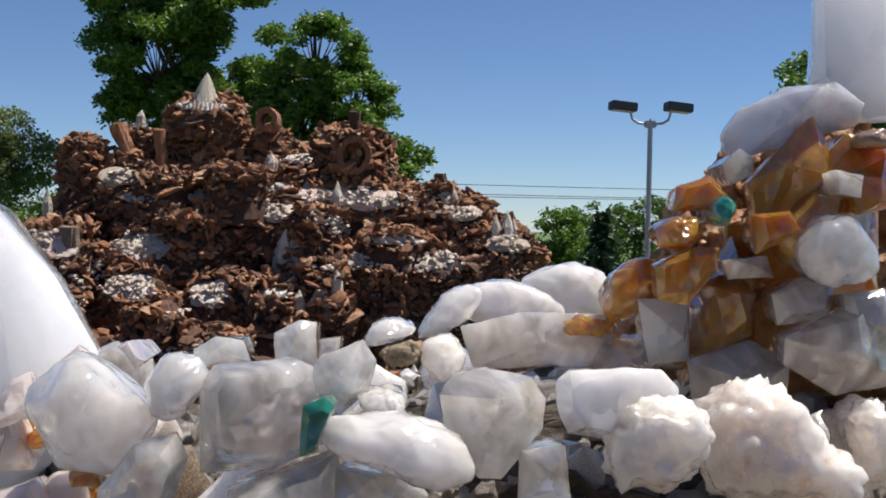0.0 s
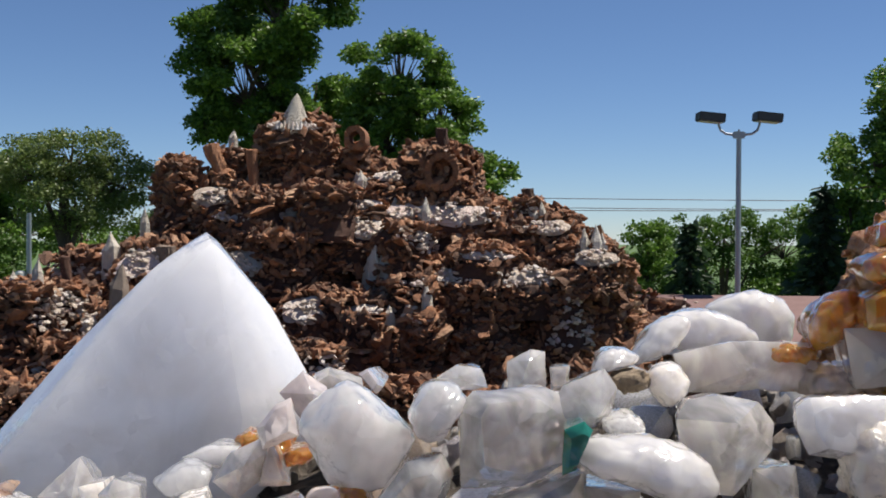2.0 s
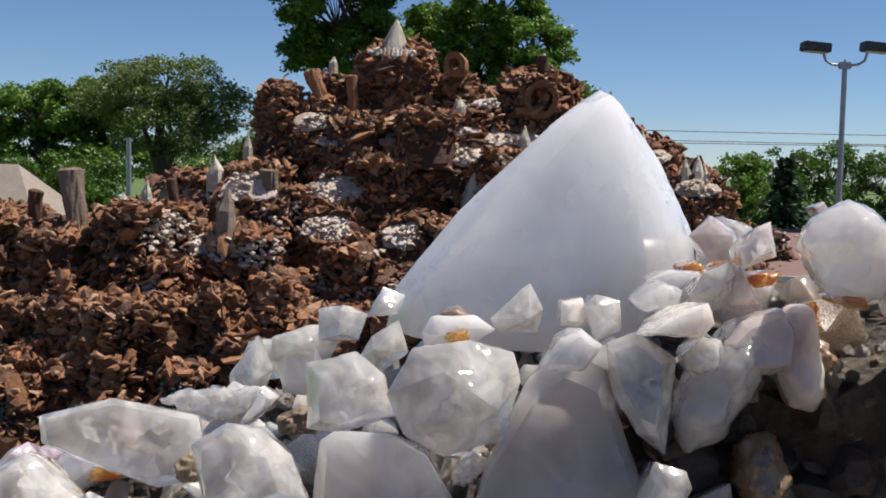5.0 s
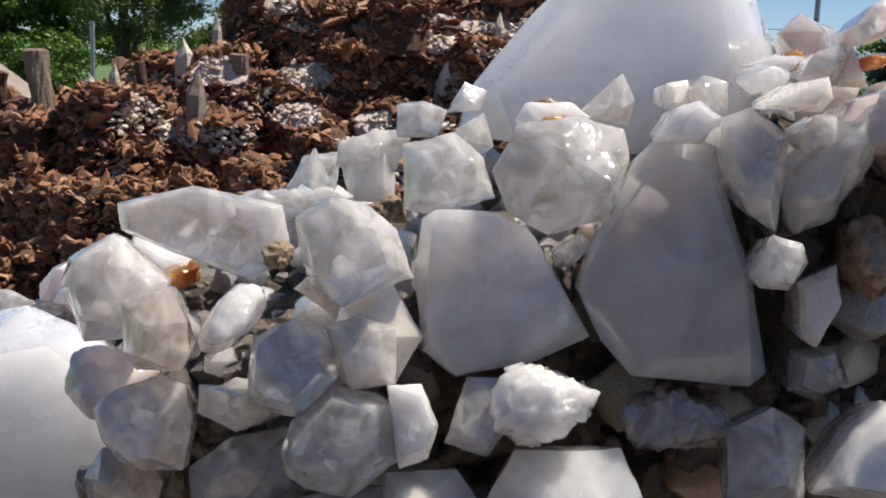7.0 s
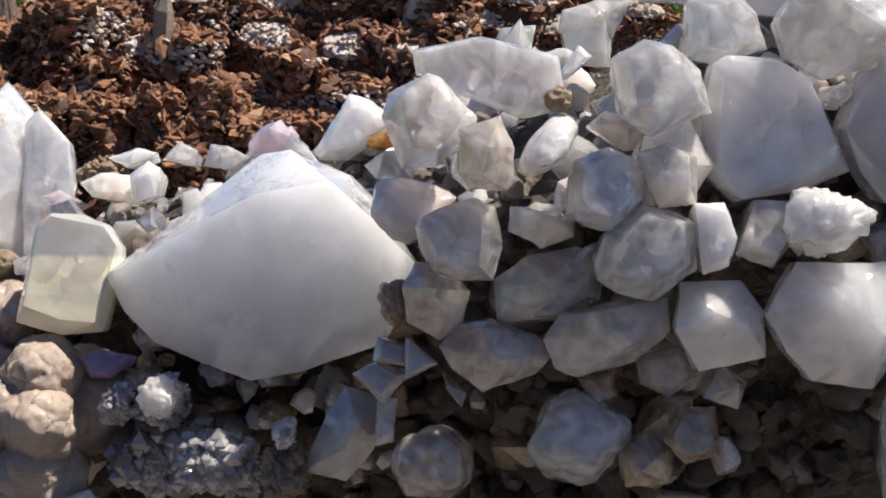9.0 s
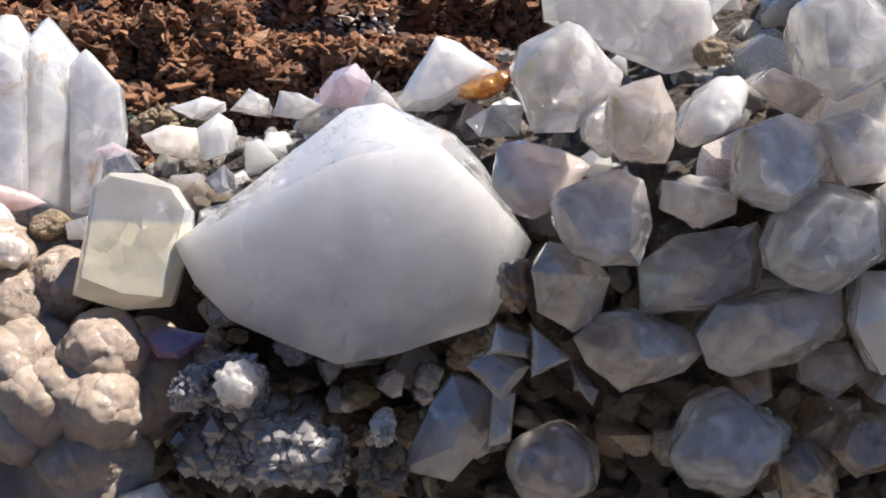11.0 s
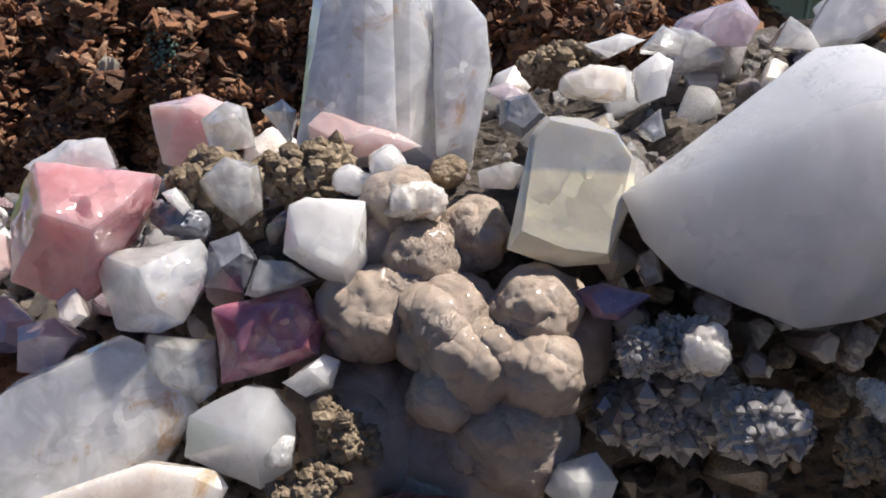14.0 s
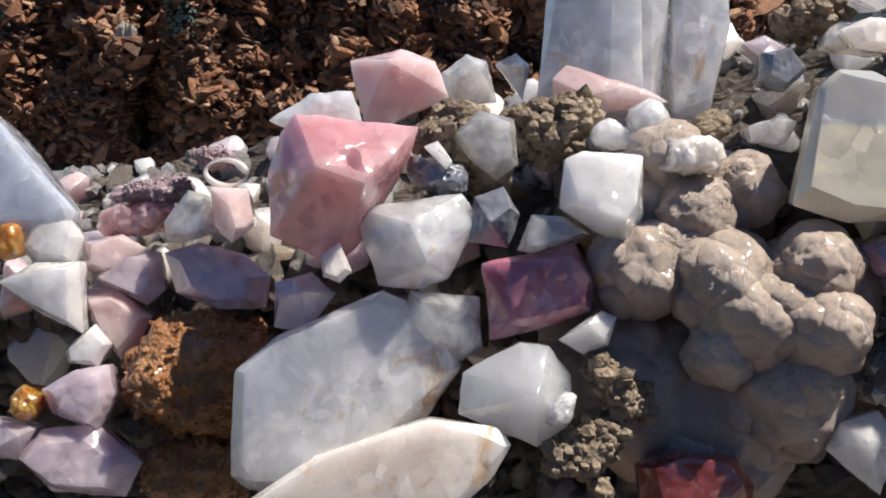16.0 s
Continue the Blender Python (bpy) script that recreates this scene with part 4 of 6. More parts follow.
stone("pink quartz chip", rose, "rough", (-1.862, 0.869, -0.717), (-22, -5, 5), 0.034, "6:40 36:36 173:40 212:40 325:28")
stone("pale pink quartz chip", roselight, "cut", (-1.750, 0.817, -0.683), (-22, -5, 5), 0.034, "56:29 128:34 213:19 270:27 333:24")
stone("bluish white quartz chunk", milkclear, "cut", (-1.681, 0.854, -0.583), (-22, -5, 5), 0.032, "30:39 102:18 191:45 225:28 348:45")
stone("clear quartz chip", clear, "cut", (-1.542, 0.915, -0.551), (-22, -5, 5), 0.040, "49:25 96:25 168:28 236:30 321:35")
stone("clear quartz crystal in crumbly rock", clear, "cut", (-1.517, 0.834, -0.592), (-22, -5, 5), 0.050, "43:36 99:33 163:33 216:20 287:34 331:35")
stone("dark crumbly mortar rock", matrix, "lump", (-1.454, 0.883, -0.584), (-22, -5, 5), 0.052, "27:47 73:34 158:45 195:41 249:35 332:35")
stone("dark crumbly mortar rock", matrix, "lump", (-1.539, 0.858, -0.603), (-22, -5, 5), 0.060, "36:53 105:39 161:51 206:36 278:38 322:61")
stone("white quartz pebble with rust streak", white, "round", (-1.399, 0.840, -0.569), (-22, -5, 5), 0.029, "111:18 171:25 212:26 319:26 356:25")
stone("rounded white quartz pebble", white, "round", (-1.371, 0.834, -0.551), (-22, -5, 5), 0.037, "3:22 79:22 152:24 208:19 266:22")
stone("grey quartz wedge", grey, "cut", (-1.448, 0.747, -0.639), (-22, -5, 5), 0.027, "0:32 56:18 138:26 204:35 221:26")
stone("small white quartz chip", white, "cut", (-1.557, 0.795, -0.594), (-22, -5, 5), 0.021, "93:13 152:15 297:15 337:14")
stone("tall bluish white quartz crystal with a clean slanted face", blueclear, "slab", (-1.990, 0.859, -0.665), (-22, -5, 5), 0.096, "107:44 130:106 229:106 312:95 322:87 345:32")
stone("dark red jasper chunk", red, "cut", (-1.304, 0.668, -0.818), (-22, -5, 5), 0.042, "34:38 122:31 166:52 210:53 329:53 357:50")
stone("white quartz chunk low in shade", white, "cut", (-1.167, 0.686, -0.781), (-22, -5, 5), 0.051, "20:34 69:38 127:33 175:32 290:38")
stone("crumbly tan mortar lump", matrix, "lump", (-1.402, 0.665, -0.797), (-22, -5, 5), 0.042, "11:36 50:34 135:17 205:39 225:37 285:27")
stone("crumbly tan mortar lump", matrix, "lump", (-1.376, 0.698, -0.754), (-22, -5, 5), 0.046, "108:31 146:35 216:24 309:38 350:29")
stone("tan mortar crumb", matrix, "rough", (-1.384, 0.650, -0.824), (-22, -5, 5), 0.019, "59:14 149:14 225:13 315:17")
stone("yellow stained chip", amber, "rough", (-1.927, 0.736, -0.866), (-22, -5, 5), 0.026, "22:17 90:17 157:17 238:21 301:21")
stone("pinkish white quartz chip", roselight, "cut", (-1.874, 0.844, -0.751), (-22, -5, 5), 0.034, "12:32 75:22 157:34 206:35 262:21")
stone("speckled mauve druzy chunk", druze, "lump", (-1.854, 0.881, -0.689), (-22, -5, 5), 0.030, "22:49 157:19 192:47 270:19 349:41")
stone("speckled mauve druzy chunk", druze, "lump", (-1.784, 0.872, -0.646), (-22, -5, 5), 0.024, "64:16 165:30 236:18 352:29")
stone("pinkish grey quartz chip", pinkgrey, "cut", (-1.635, 0.739, -0.686), (-22, -5, 5), 0.023, "79:18 152:16 226:17 280:18 332:16")
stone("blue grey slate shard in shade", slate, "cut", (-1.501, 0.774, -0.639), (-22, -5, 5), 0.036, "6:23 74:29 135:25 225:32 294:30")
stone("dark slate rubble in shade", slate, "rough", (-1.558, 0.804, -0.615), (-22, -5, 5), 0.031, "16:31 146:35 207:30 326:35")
stone("amber quartz chip", amber, "round", (-1.971, 0.811, -0.735), (-22, -5, 5), 0.028, "56:25 137:22 231:26 312:24")
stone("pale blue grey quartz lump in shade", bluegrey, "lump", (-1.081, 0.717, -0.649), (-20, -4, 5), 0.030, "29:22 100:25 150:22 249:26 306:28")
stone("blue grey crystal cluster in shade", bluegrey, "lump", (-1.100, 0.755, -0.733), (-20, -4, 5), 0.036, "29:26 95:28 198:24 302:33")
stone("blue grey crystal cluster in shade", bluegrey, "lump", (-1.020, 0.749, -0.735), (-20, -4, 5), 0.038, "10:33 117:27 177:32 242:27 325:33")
stone("dark purple amethyst chip in shade", amethyst, "cut", (-1.157, 0.750, -0.626), (-20, -4, 5), 0.025, "10:33 124:19 165:34 225:22 291:17")
stone("cream quartz chip", cream, "round", (-1.194, 0.878, -0.466), (-20, -4, 5), 0.029, "27:36 45:16 135:24 194:36 251:12 334:39")
stone("tan mortar lump", matrix, "lump", (-1.221, 0.932, -0.459), (-20, -4, 5), 0.030, "19:40 74:20 175:38 214:33 327:26")
stone("clear quartz chip", clear, "cut", (-1.265, 0.820, -0.544), (-20, -4, 5), 0.020, "19:23 63:14 173:22 213:23 311:17")
stone("tan mortar lump", matrix, "rough", (-1.313, 0.844, -0.552), (-20, -4, 5), 0.027, "72:18 169:21 222:25 287:18 356:21")
stone("dark slate chip", slate, "cut", (-1.252, 0.883, -0.503), (-20, -4, 5), 0.034, "0:21 75:22 143:26 206:24 270:21")
stone("clear quartz cluster", clear, "round", (-1.079, 1.019, -0.454), (-20, -4, 5), 0.029, "22:30 94:17 200:32 222:26 344:32")
stone("iron-stained rock mass holding amber quartz together", druse, "lump", (0.258, 0.858, -0.026), (-1, -1, -0), 0.100, "9:122 52:133 76:111 116:87 158:92 198:126 217:135 274:108 320:156")
stone("dark smoky quartz rubble in shade", smoky, "cut", (0.190, 0.703, -0.090), (-1, -1, -0), 0.034, "12:33 71:22 167:33 216:35 323:35")
stone("orange quartz chunk in the cluster", amber, "cut", (0.228, 0.703, 0.003), (-1, -1, -0), 0.039, "38:34 77:25 194:27 250:26 336:17")
stone("dark orange quartz chunk in the cluster", amber, "cut", (0.186, 0.719, -0.052), (-1, -1, -0), 0.029, "30:21 81:26 135:26 246:28 300:21")
stone("small bright clear quartz chip", clear, "cut", (0.245, 0.672, 0.029), (-1, -1, -0), 0.014, "30:10 135:12 233:8 308:11")
stone("orange stained druzy quartz knob", cream, "rough", (-1.336, 0.776, -0.562), (-20, -4, 5), 0.028, "18:30 95:18 157:26 209:33 252:19 331:27")
stone("small orange iron fleck on a tall crystal", amber, "cut", (-1.375, 0.968, -0.510), (-19, -4, 5), 0.004, "55:9 139:10 235:9 325:9")
stone("tiny orange iron fleck on a tall crystal", amber, "cut", (-1.393, 0.961, -0.511), (-19, -4, 5), 0.004, "67:8 116:7 251:7 292:8")
stone("blue grey crystal lump in shade", bluegrey, "lump", (-1.131, 0.714, -0.654), (-17, -4, 4), 0.029, "38:23 97:19 184:18 236:23 307:21")
stone("blue grey crystal lump in shade", bluegrey, "lump", (-1.028, 0.687, -0.695), (-17, -4, 4), 0.044, "17:42 90:28 162:42 227:37 327:42")
stone("pale quartz lump in shade", cream, "lump", (-1.079, 0.692, -0.634), (-17, -4, 4), 0.036, "9:23 83:24 148:26 226:29 297:27")
stone("grey clear quartz crystal among others", grey, "cut", (-0.708, 0.620, -0.469), (-17, -4, 4), 0.053, "22:53 54:41 128:31 176:49 216:56 273:31 347:46")
stone("amber tinted clear quartz", amberclear, "cut", (-0.609, 0.594, -0.615), (-17, -4, 4), 0.038, "24:26 95:24 164:25 230:31 313:28")
stone("amber tinted clear quartz", amberclear, "cut", (-0.575, 0.587, -0.586), (-17, -4, 4), 0.039, "51:33 112:25 189:25 258:26 325:30")
stone("tan crumbly rock in shade", matrix, "lump", (-0.944, 0.660, -0.692), (-17, -4, 4), 0.031, "51:31 135:28 231:31 313:28")
stone("cloudy grey quartz crystal", grey, "cut", (-0.621, 0.591, -0.361), (-17, -4, 4), 0.041, "31:30 85:28 145:31 257:28 317:35")

stone("dull cream stone in the hollow under the crown", cream, "cut", (-0.290, 0.660, -0.323), (-7, -2, 8), 0.040, "17:19 66:34 131:24 241:27 265:30")
stone("grey quartz block in the hollow under the crown", grey, "cut", (-0.324, 0.626, -0.428), (-7, -2, 8), 0.050, "33:33 83:35 147:34 230:47 306:45")
stone("dull white quartz chunk in the hollow", white, "cut", (-0.251, 0.636, -0.427), (-7, -2, 8), 0.050, "5:28 71:42 126:24 212:50 293:38")
stone("brown smoky quartz chunk in the hollow", smoky, "rough", (-0.391, 0.649, -0.415), (-7, -2, 8), 0.040, "13:44 101:24 166:44 219:38 330:40")
stone("brown smoky quartz chunk in the hollow", smoky, "cut", (-0.286, 0.667, -0.376), (-7, -2, 8), 0.040, "54:27 135:26 208:25 268:21 343:26")
stone("dark brown stone under the crown's edge", brown, "rough", (-0.253, 0.672, -0.284), (-7, -2, 8), 0.050, "69:32 116:29 200:22 271:37 331:25")


# rubble in the hollow under the large crystal; smoky colours stand for its shadow
heap = random.Random(12)
for k in range(46):
    x, z = heap.uniform(-1.16, -0.86), heap.uniform(-0.77, -0.60)
    material, text = heap.choice(((matrix, "tan crumbly stone"), (pinkgrey, "dull pinkish stone"), (smoky, "small smoky quartz"), (bluegrey, "blue grey quartz chip"), (matrix, "brown crumbly stone"), (smoky, "dull smoky quartz chip")))
    size = heap.uniform(9, 21)
    shape = " ".join("%d:%d" % (a + heap.uniform(-14, 14), size * heap.uniform(0.7, 1.25)) for a in range(20, 360, 60))
    stone(text + " in the rubble under a large crystal", material, heap.choice(("cut", "rough")), (x, 0.80 + 0.20 * (-0.6 - z) + heap.uniform(-0.02, 0.02), z), (-20, -4, heap.uniform(-30, 30)), size / 800, shape)


# ---- bubbly chalcedony ----
def bubbly(label, material, bubbles):
    """Grape-like druzy quartz: merged lumps of (x, y, z, radius)."""
    base = new("druzy_quartz")
    r0 = random.Random(5)
    for x, y, z, r in list(bubbles):
        for k in range(7):
            d = Vector((r0.uniform(-1, 1), -r0.uniform(0.1, 1), r0.uniform(-0.9, 1))).normalized() * r * 0.72
            bubbles.append((x + d.x, y + d.y, z + d.z, r * r0.uniform(0.36, 0.56)))
    for k, (x, y, z, r) in enumerate(bubbles):
        bm = bmesh.new()
        bmesh.ops.create_icosphere(bm, subdivisions=5 if r > 0.025 else 4, radius=r * 1.08)
        off = Vector((k * 3.3, 1, 2))
        for v in bm.verts:
            q = v.co / r
            d = 1 + 0.13 * noise.noise(q * 1.5 + off) + 0.05 * noise.noise(q * 4 + off) + 0.022 * noise.noise(q * 14 + off) + 0.03 * noise.noise(q * 34 + off)
            v.co = v.co * d + Vector((x, y, z))
        for f in bm.faces:
            f.smooth = True
        part("bubble", bm, material, base)
    return tagged(base, label, "stone", "stones set in the wall")


def ring_shell(x, y, z, r):
    """A pale shell ring lying among the stones."""
    bm = tube([(x + r * math.cos(a), y + r * 0.3 * math.sin(a), z + r * 0.55 * math.sin(a)) for a in (2 * math.pi * k / 24 for k in range(25))], [r * (0.12 + 0.05 * math.sin(k * 0.5)) for k in range(25)], 8)
    for f in bm.faces:
        f.smooth = True
    return tagged(part("shell_ring", bm, cream), "pale green-white shell ring lying among pink stones", "shell")


bubbly("tan bubbly druzy chalcedony spilling down the wall", sugar, [
    (-1.354, 0.814, -0.581, 0.034),
    (-1.356, 0.810, -0.623, 0.038),
    (-1.326, 0.786, -0.622, 0.037),
    (-1.364, 0.765, -0.667, 0.044),
    (-1.342, 0.767, -0.649, 0.031),
    (-1.293, 0.750, -0.668, 0.045),
    (-1.274, 0.734, -0.691, 0.045),
    (-1.223, 0.749, -0.643, 0.037),
    (-1.214, 0.715, -0.685, 0.036),
    (-1.249, 0.721, -0.682, 0.032),
    (-1.295, 0.717, -0.718, 0.029),
    (-1.284, 0.804, -0.597, 0.031),
])
bubbly("grey tan bubbly chalcedony in shade", sugar, [
    (-1.230, 0.734, -0.753, 0.052),
    (-1.340, 0.789, -0.799, 0.079),
    (-1.272, 0.772, -0.799, 0.071),
    (-1.209, 0.799, -0.693, 0.057),
    (-1.399, 0.807, -0.755, 0.046),
])
ring_shell(-1.764, 0.845, -0.651, 0.020)


# ---- small stones in the mortar ----
def rock_shapes(count, seed, flat=0.6, sub=1, rugged=0.6):
    """A few lumpy stone shapes to choose from, as vertex arrays, and their common faces."""
    shapes = []
    for i in range(count):
        bm = bmesh.new()
        bmesh.ops.create_icosphere(bm, subdivisions=sub, radius=1)
        off = Vector((seed * 3.1 + i * 7.3, i * 2.7, 0))
        for v in bm.verts:
            n = v.co.copy()
            v.co = n * (1 + 0.9 * rugged * noise.noise(n * 1.3 + off) + 0.6 * rugged * noise.noise(n * 3.1 + off))
            v.co.z *= flat
        bm.verts.ensure_lookup_table()
        shapes.append(np.array([v.co for v in bm.verts]))
        faces = np.array([[v.index for v in f.verts] for f in bm.faces])
        bm.free()
    return shapes, faces


def scatter(rng, places, sizes, shapes, faces, tilt=0.5, long=1.5):
    """One array of vertices and faces with a stone at every place."""
    vs, fs, n = [], [], 0
    for p, s in zip(places, sizes):
        sh = shapes[rng.integers(len(shapes))] * np.array([rng.uniform(0.8, long), 1, rng.uniform(0.7, 1.2)])
        r = np.array(Euler((rng.normal(0, tilt), rng.normal(0, tilt), rng.uniform(0, 6.28))).to_matrix())
        vs.append((sh * s) @ r.T + p)
        fs.append(faces + n)
        n += len(sh)
    return np.concatenate(vs).tolist(), np.concatenate(fs).tolist()


rng = np.random.default_rng(4)
shapes, rock_faces = rock_shapes(10, 1, 0.8, 2, 0.5)
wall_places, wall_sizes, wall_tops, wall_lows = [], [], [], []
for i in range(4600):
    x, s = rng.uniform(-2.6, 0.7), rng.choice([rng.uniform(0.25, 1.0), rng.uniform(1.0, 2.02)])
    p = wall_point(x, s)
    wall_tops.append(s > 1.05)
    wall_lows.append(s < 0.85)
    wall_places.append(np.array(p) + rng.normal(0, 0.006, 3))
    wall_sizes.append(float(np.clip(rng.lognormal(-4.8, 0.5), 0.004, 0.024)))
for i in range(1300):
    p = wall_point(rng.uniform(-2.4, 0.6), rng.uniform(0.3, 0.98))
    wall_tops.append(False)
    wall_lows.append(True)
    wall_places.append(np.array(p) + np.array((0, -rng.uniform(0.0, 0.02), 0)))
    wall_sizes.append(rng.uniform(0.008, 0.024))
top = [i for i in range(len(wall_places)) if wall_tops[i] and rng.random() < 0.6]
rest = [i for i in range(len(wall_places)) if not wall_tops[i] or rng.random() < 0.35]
# chips below the front edge take the shade-darkened colour
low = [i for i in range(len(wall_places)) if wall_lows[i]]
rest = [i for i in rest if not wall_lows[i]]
for which, mat_, text in ((low, chip_shade, "small dark brown stone chips low in the wall"), (rest, chip_mat, "small tan stone chips bedded in mortar"), (top, chip_bright, "small bright quartz chips on the wall's crown")):
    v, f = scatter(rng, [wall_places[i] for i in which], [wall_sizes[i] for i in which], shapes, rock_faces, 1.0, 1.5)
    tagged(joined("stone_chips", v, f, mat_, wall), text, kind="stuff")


def gem_mesh(seed, material):
    """A small faceted crystal lump about one unit across."""
    r = random.Random(seed)
    bm = bmesh.new()
    for k in range(13):
        d = Vector((r.gauss(0, 1), r.gauss(0, 1), r.gauss(0, 1))).normalized()
        bm.verts.new(Vector((d.x * 1.15, d.y, d.z * r.uniform(0.8, 1.1))))
    bmesh.ops.convex_hull(bm, input=bm.verts)
    bmesh.ops.delete(bm, geom=[v for v in bm.verts if not v.link_faces], context="VERTS")
    for _ in range(2):
        bmesh.ops.subdivide_edges(bm, edges=bm.edges[:], cuts=1, use_grid_fill=True)
        bmesh.ops.triangulate(bm, faces=bm.faces)
    bmesh.ops.smooth_vert(bm, verts=bm.verts, factor=0.4, use_axis_x=True, use_axis_y=True, use_axis_z=True)
    for v in bm.verts:
        v.co *= 1 + 0.10 * noise.noise(v.co * 2 + Vector((seed, 0, 0)))
    for e in bm.edges:
        e.smooth = len(e.link_faces) < 2 or e.calc_face_angle(0) < radians(20)
    for f in bm.faces:
        f.smooth = True
    me = bpy.data.meshes.new("filler_stone")
    bm.to_mesh(me)
    bm.free()
    me.materials.append(material)
    return me


pale = [gem_mesh(i, m) for i, m in enumerate((clear, grey, milkgrey, white, clear, cream, pinkgrey, smoky, amberclear, milkclear))]
rosy = [gem_mesh(i + 20, m) for i, m in enumerate((lilac, clear, white, roselight, cream, grey, lilac, amberclear))]
dim = [gem_mesh(i + 40, m) for i, m in enumerate((smoky, amberclear, grey, brown, pinkgrey, smoky, grey, amberclear))]
count = 0
for i in range(6000):
    x, s = rng.uniform(-2.5, 0.6), rng.uniform(0.3, 2.0)
    r = float(rng.choice([0.012, 0.017, 0.022, 0.030, 0.038])) * rng.uniform(0.85, 1.15)
    p = wall_point(x, s)
    out = Vector((0, -1, 0.25)) if s < 1 else Vector((0, -0.45, 0.9))
    p = p + out.normalized() * r * 0.35
    if any((p - q).length < 0.78 * (r + k) for q, k in placed):
        continue
    placed.append((p, r))
    pool = dim if s < 0.7 else rosy if x < -1.25 else pale
    ob = new("filler_stone", pool[rng.integers(len(pool))])
    ob.parent = wall
    ob.matrix_world = Matrix.LocRotScale(p, Euler(rng.uniform(0, 6.28, 3)), Vector((1, 1, 1)) * r)
    count += 1
    if count == 420:
        break


# ---- the mound of petrified wood ----
mound = tagged(new("rock_mound"), "terraced grotto mound of brown petrified wood with white pebbled ledges", "rock mound")
wood_places, wood_sizes, peb_places, peb_sizes = [], [], [], []
tiers = []


def tier(cx, cy, rx, ry, z0, z1, ledge=0.5, taper=0.12):
    """One rough step of the mound: a craggy drum from z0 to z1, with pebbles on its top."""
    tiers.append((cx, cy, rx, ry, z0, z1, taper))
    bm = bmesh.new()
    n, m = int(min(130, max(30, (rx + ry) * 22))), max(5, int((z1 - z0) / 0.10))
    rings = []
    for j in range(m + 1):
        z = z0 + (z1 - z0) * j / m
        ring = []
        for k in range(n):
            a = 2 * math.pi * k / n
            p = Vector((cx + rx * math.cos(a), cy + ry * math.sin(a), z))
            w = crag(p) * math.sqrt(1 - 0.55 * max(0.0, j / m - 0.7) ** 2 / 0.09) * (1.08 - taper * j / m)
            ring.append(bm.verts.new(Vector((cx + rx * w * math.cos(a), cy + ry * w * math.sin(a), z))))
        rings.append(ring)
    for a, b in zip(rings, rings[1:]):
        for k in range(n):
            bm.faces.new((a[k], a[(k + 1) % n], b[(k + 1) % n], b[k]))
    inner = [bm.verts.new(Vector((cx + (v.co.x - cx) * 0.6, cy + (v.co.y - cy) * 0.6, z1 + 0.3 * min(rx, ry, 0.5) + rng.uniform(-0.06, 0.06)))) for v in rings[-1]]
    for k in range(n):
        bm.faces.new((rings[-1][k], rings[-1][(k + 1) % n], inner[(k + 1) % n], inner[k]))
    bm.faces.new(inner)
    bm.faces.new(rings[0][::-1])
    # core darker than the pieces on it: crevice shade by colour
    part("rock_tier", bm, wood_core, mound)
    area = math.pi * (rx + ry) * 0.55 * (z1 - z0)
    for i in range(int(area / 0.0048)):
        a, z = rng.uniform(math.pi * 0.95, math.pi * 2.05), rng.uniform(z0, z1)
        p = Vector((cx + rx * math.cos(a), cy + ry * math.sin(a), z))
        w = crag(p) * (1.08 - taper * (z - z0) / (z1 - z0)) + rng.uniform(-0.03, 0.05) / max(rx, 0.4)
        p = np.array((cx + rx * w * math.cos(a), cy + ry * w * math.sin(a), z))
        pale = noise.noise(Vector((p[0] * 0.8, p[1] * 0.8, p[2] * 1.5 + 3)))
        if ledge > 0.25 and pale > 0.22 and (z - z0) / (z1 - z0) > 0.45:
            peb_places.append(p)
            peb_sizes.append(rng.uniform(0.03, 0.06))
        else:
            wood_places.append(p)
            wood_sizes.append(float(np.clip(rng.lognormal(-3.15, 0.5), 0.02, 0.15)))
    for i in range(int(math.pi * rx * ry * 0.6 / 0.006 * ledge)):
        a, q = rng.uniform(math.pi * 0.9, math.pi * 2.1), math.sqrt(rng.uniform(0.2, 1.0))
        p = np.array((cx + rx * (1.05 - taper) * q * math.cos(a), cy + ry * (1.05 - taper) * q * math.sin(a), z1 + rng.uniform(-0.02, 0.05)))
        if noise.noise(Vector(p) * 1.1) > -0.15:
            peb_places.append(p)
            peb_sizes.append(rng.uniform(0.02, 0.055))
    for i in range(int(math.pi * rx * ry * 0.5 / 0.0045 * (1.1 - ledge))):
        a, q = rng.uniform(math.pi * 0.95, math.pi * 2.05), math.sqrt(rng.uniform(0.15, 1.0))
        wood_places.append(np.array((cx + rx * (1.1 - taper) * q * math.cos(a), cy + ry * (1.1 - taper) * q * math.sin(a), z1 + 0.3 * min(rx, ry, 0.5) * min(1.0, 1.6 * (1 - q)) + abs(rng.normal(0, 0.05)) - 0.03)))
        wood_sizes.append(rng.uniform(0.04, 0.11))
    for i in range(int(2 * math.pi * rx / 0.12)):
        a = rng.uniform(math.pi, math.pi * 2)
        p = np.array((cx + rx * (1.05 - taper) * math.cos(a), cy + ry * (1.05 - taper) * math.sin(a), z1 + rng.uniform(-0.03, 0.08)))
        wood_places.append(p)
        wood_sizes.append(rng.uniform(0.04, 0.11))


def crag(p):
    col = Vector((p.x * 2.2, p.y * 2.2, p.z * 0.5))
    return 1 + 0.22 * noise.noise(p * 0.9) + 0.17 * noise.noise(col) + 0.13 * noise.noise(p * 2.4) + 0.06 * noise.noise(p * 6) + 0.05 * noise.noise(p * 13)


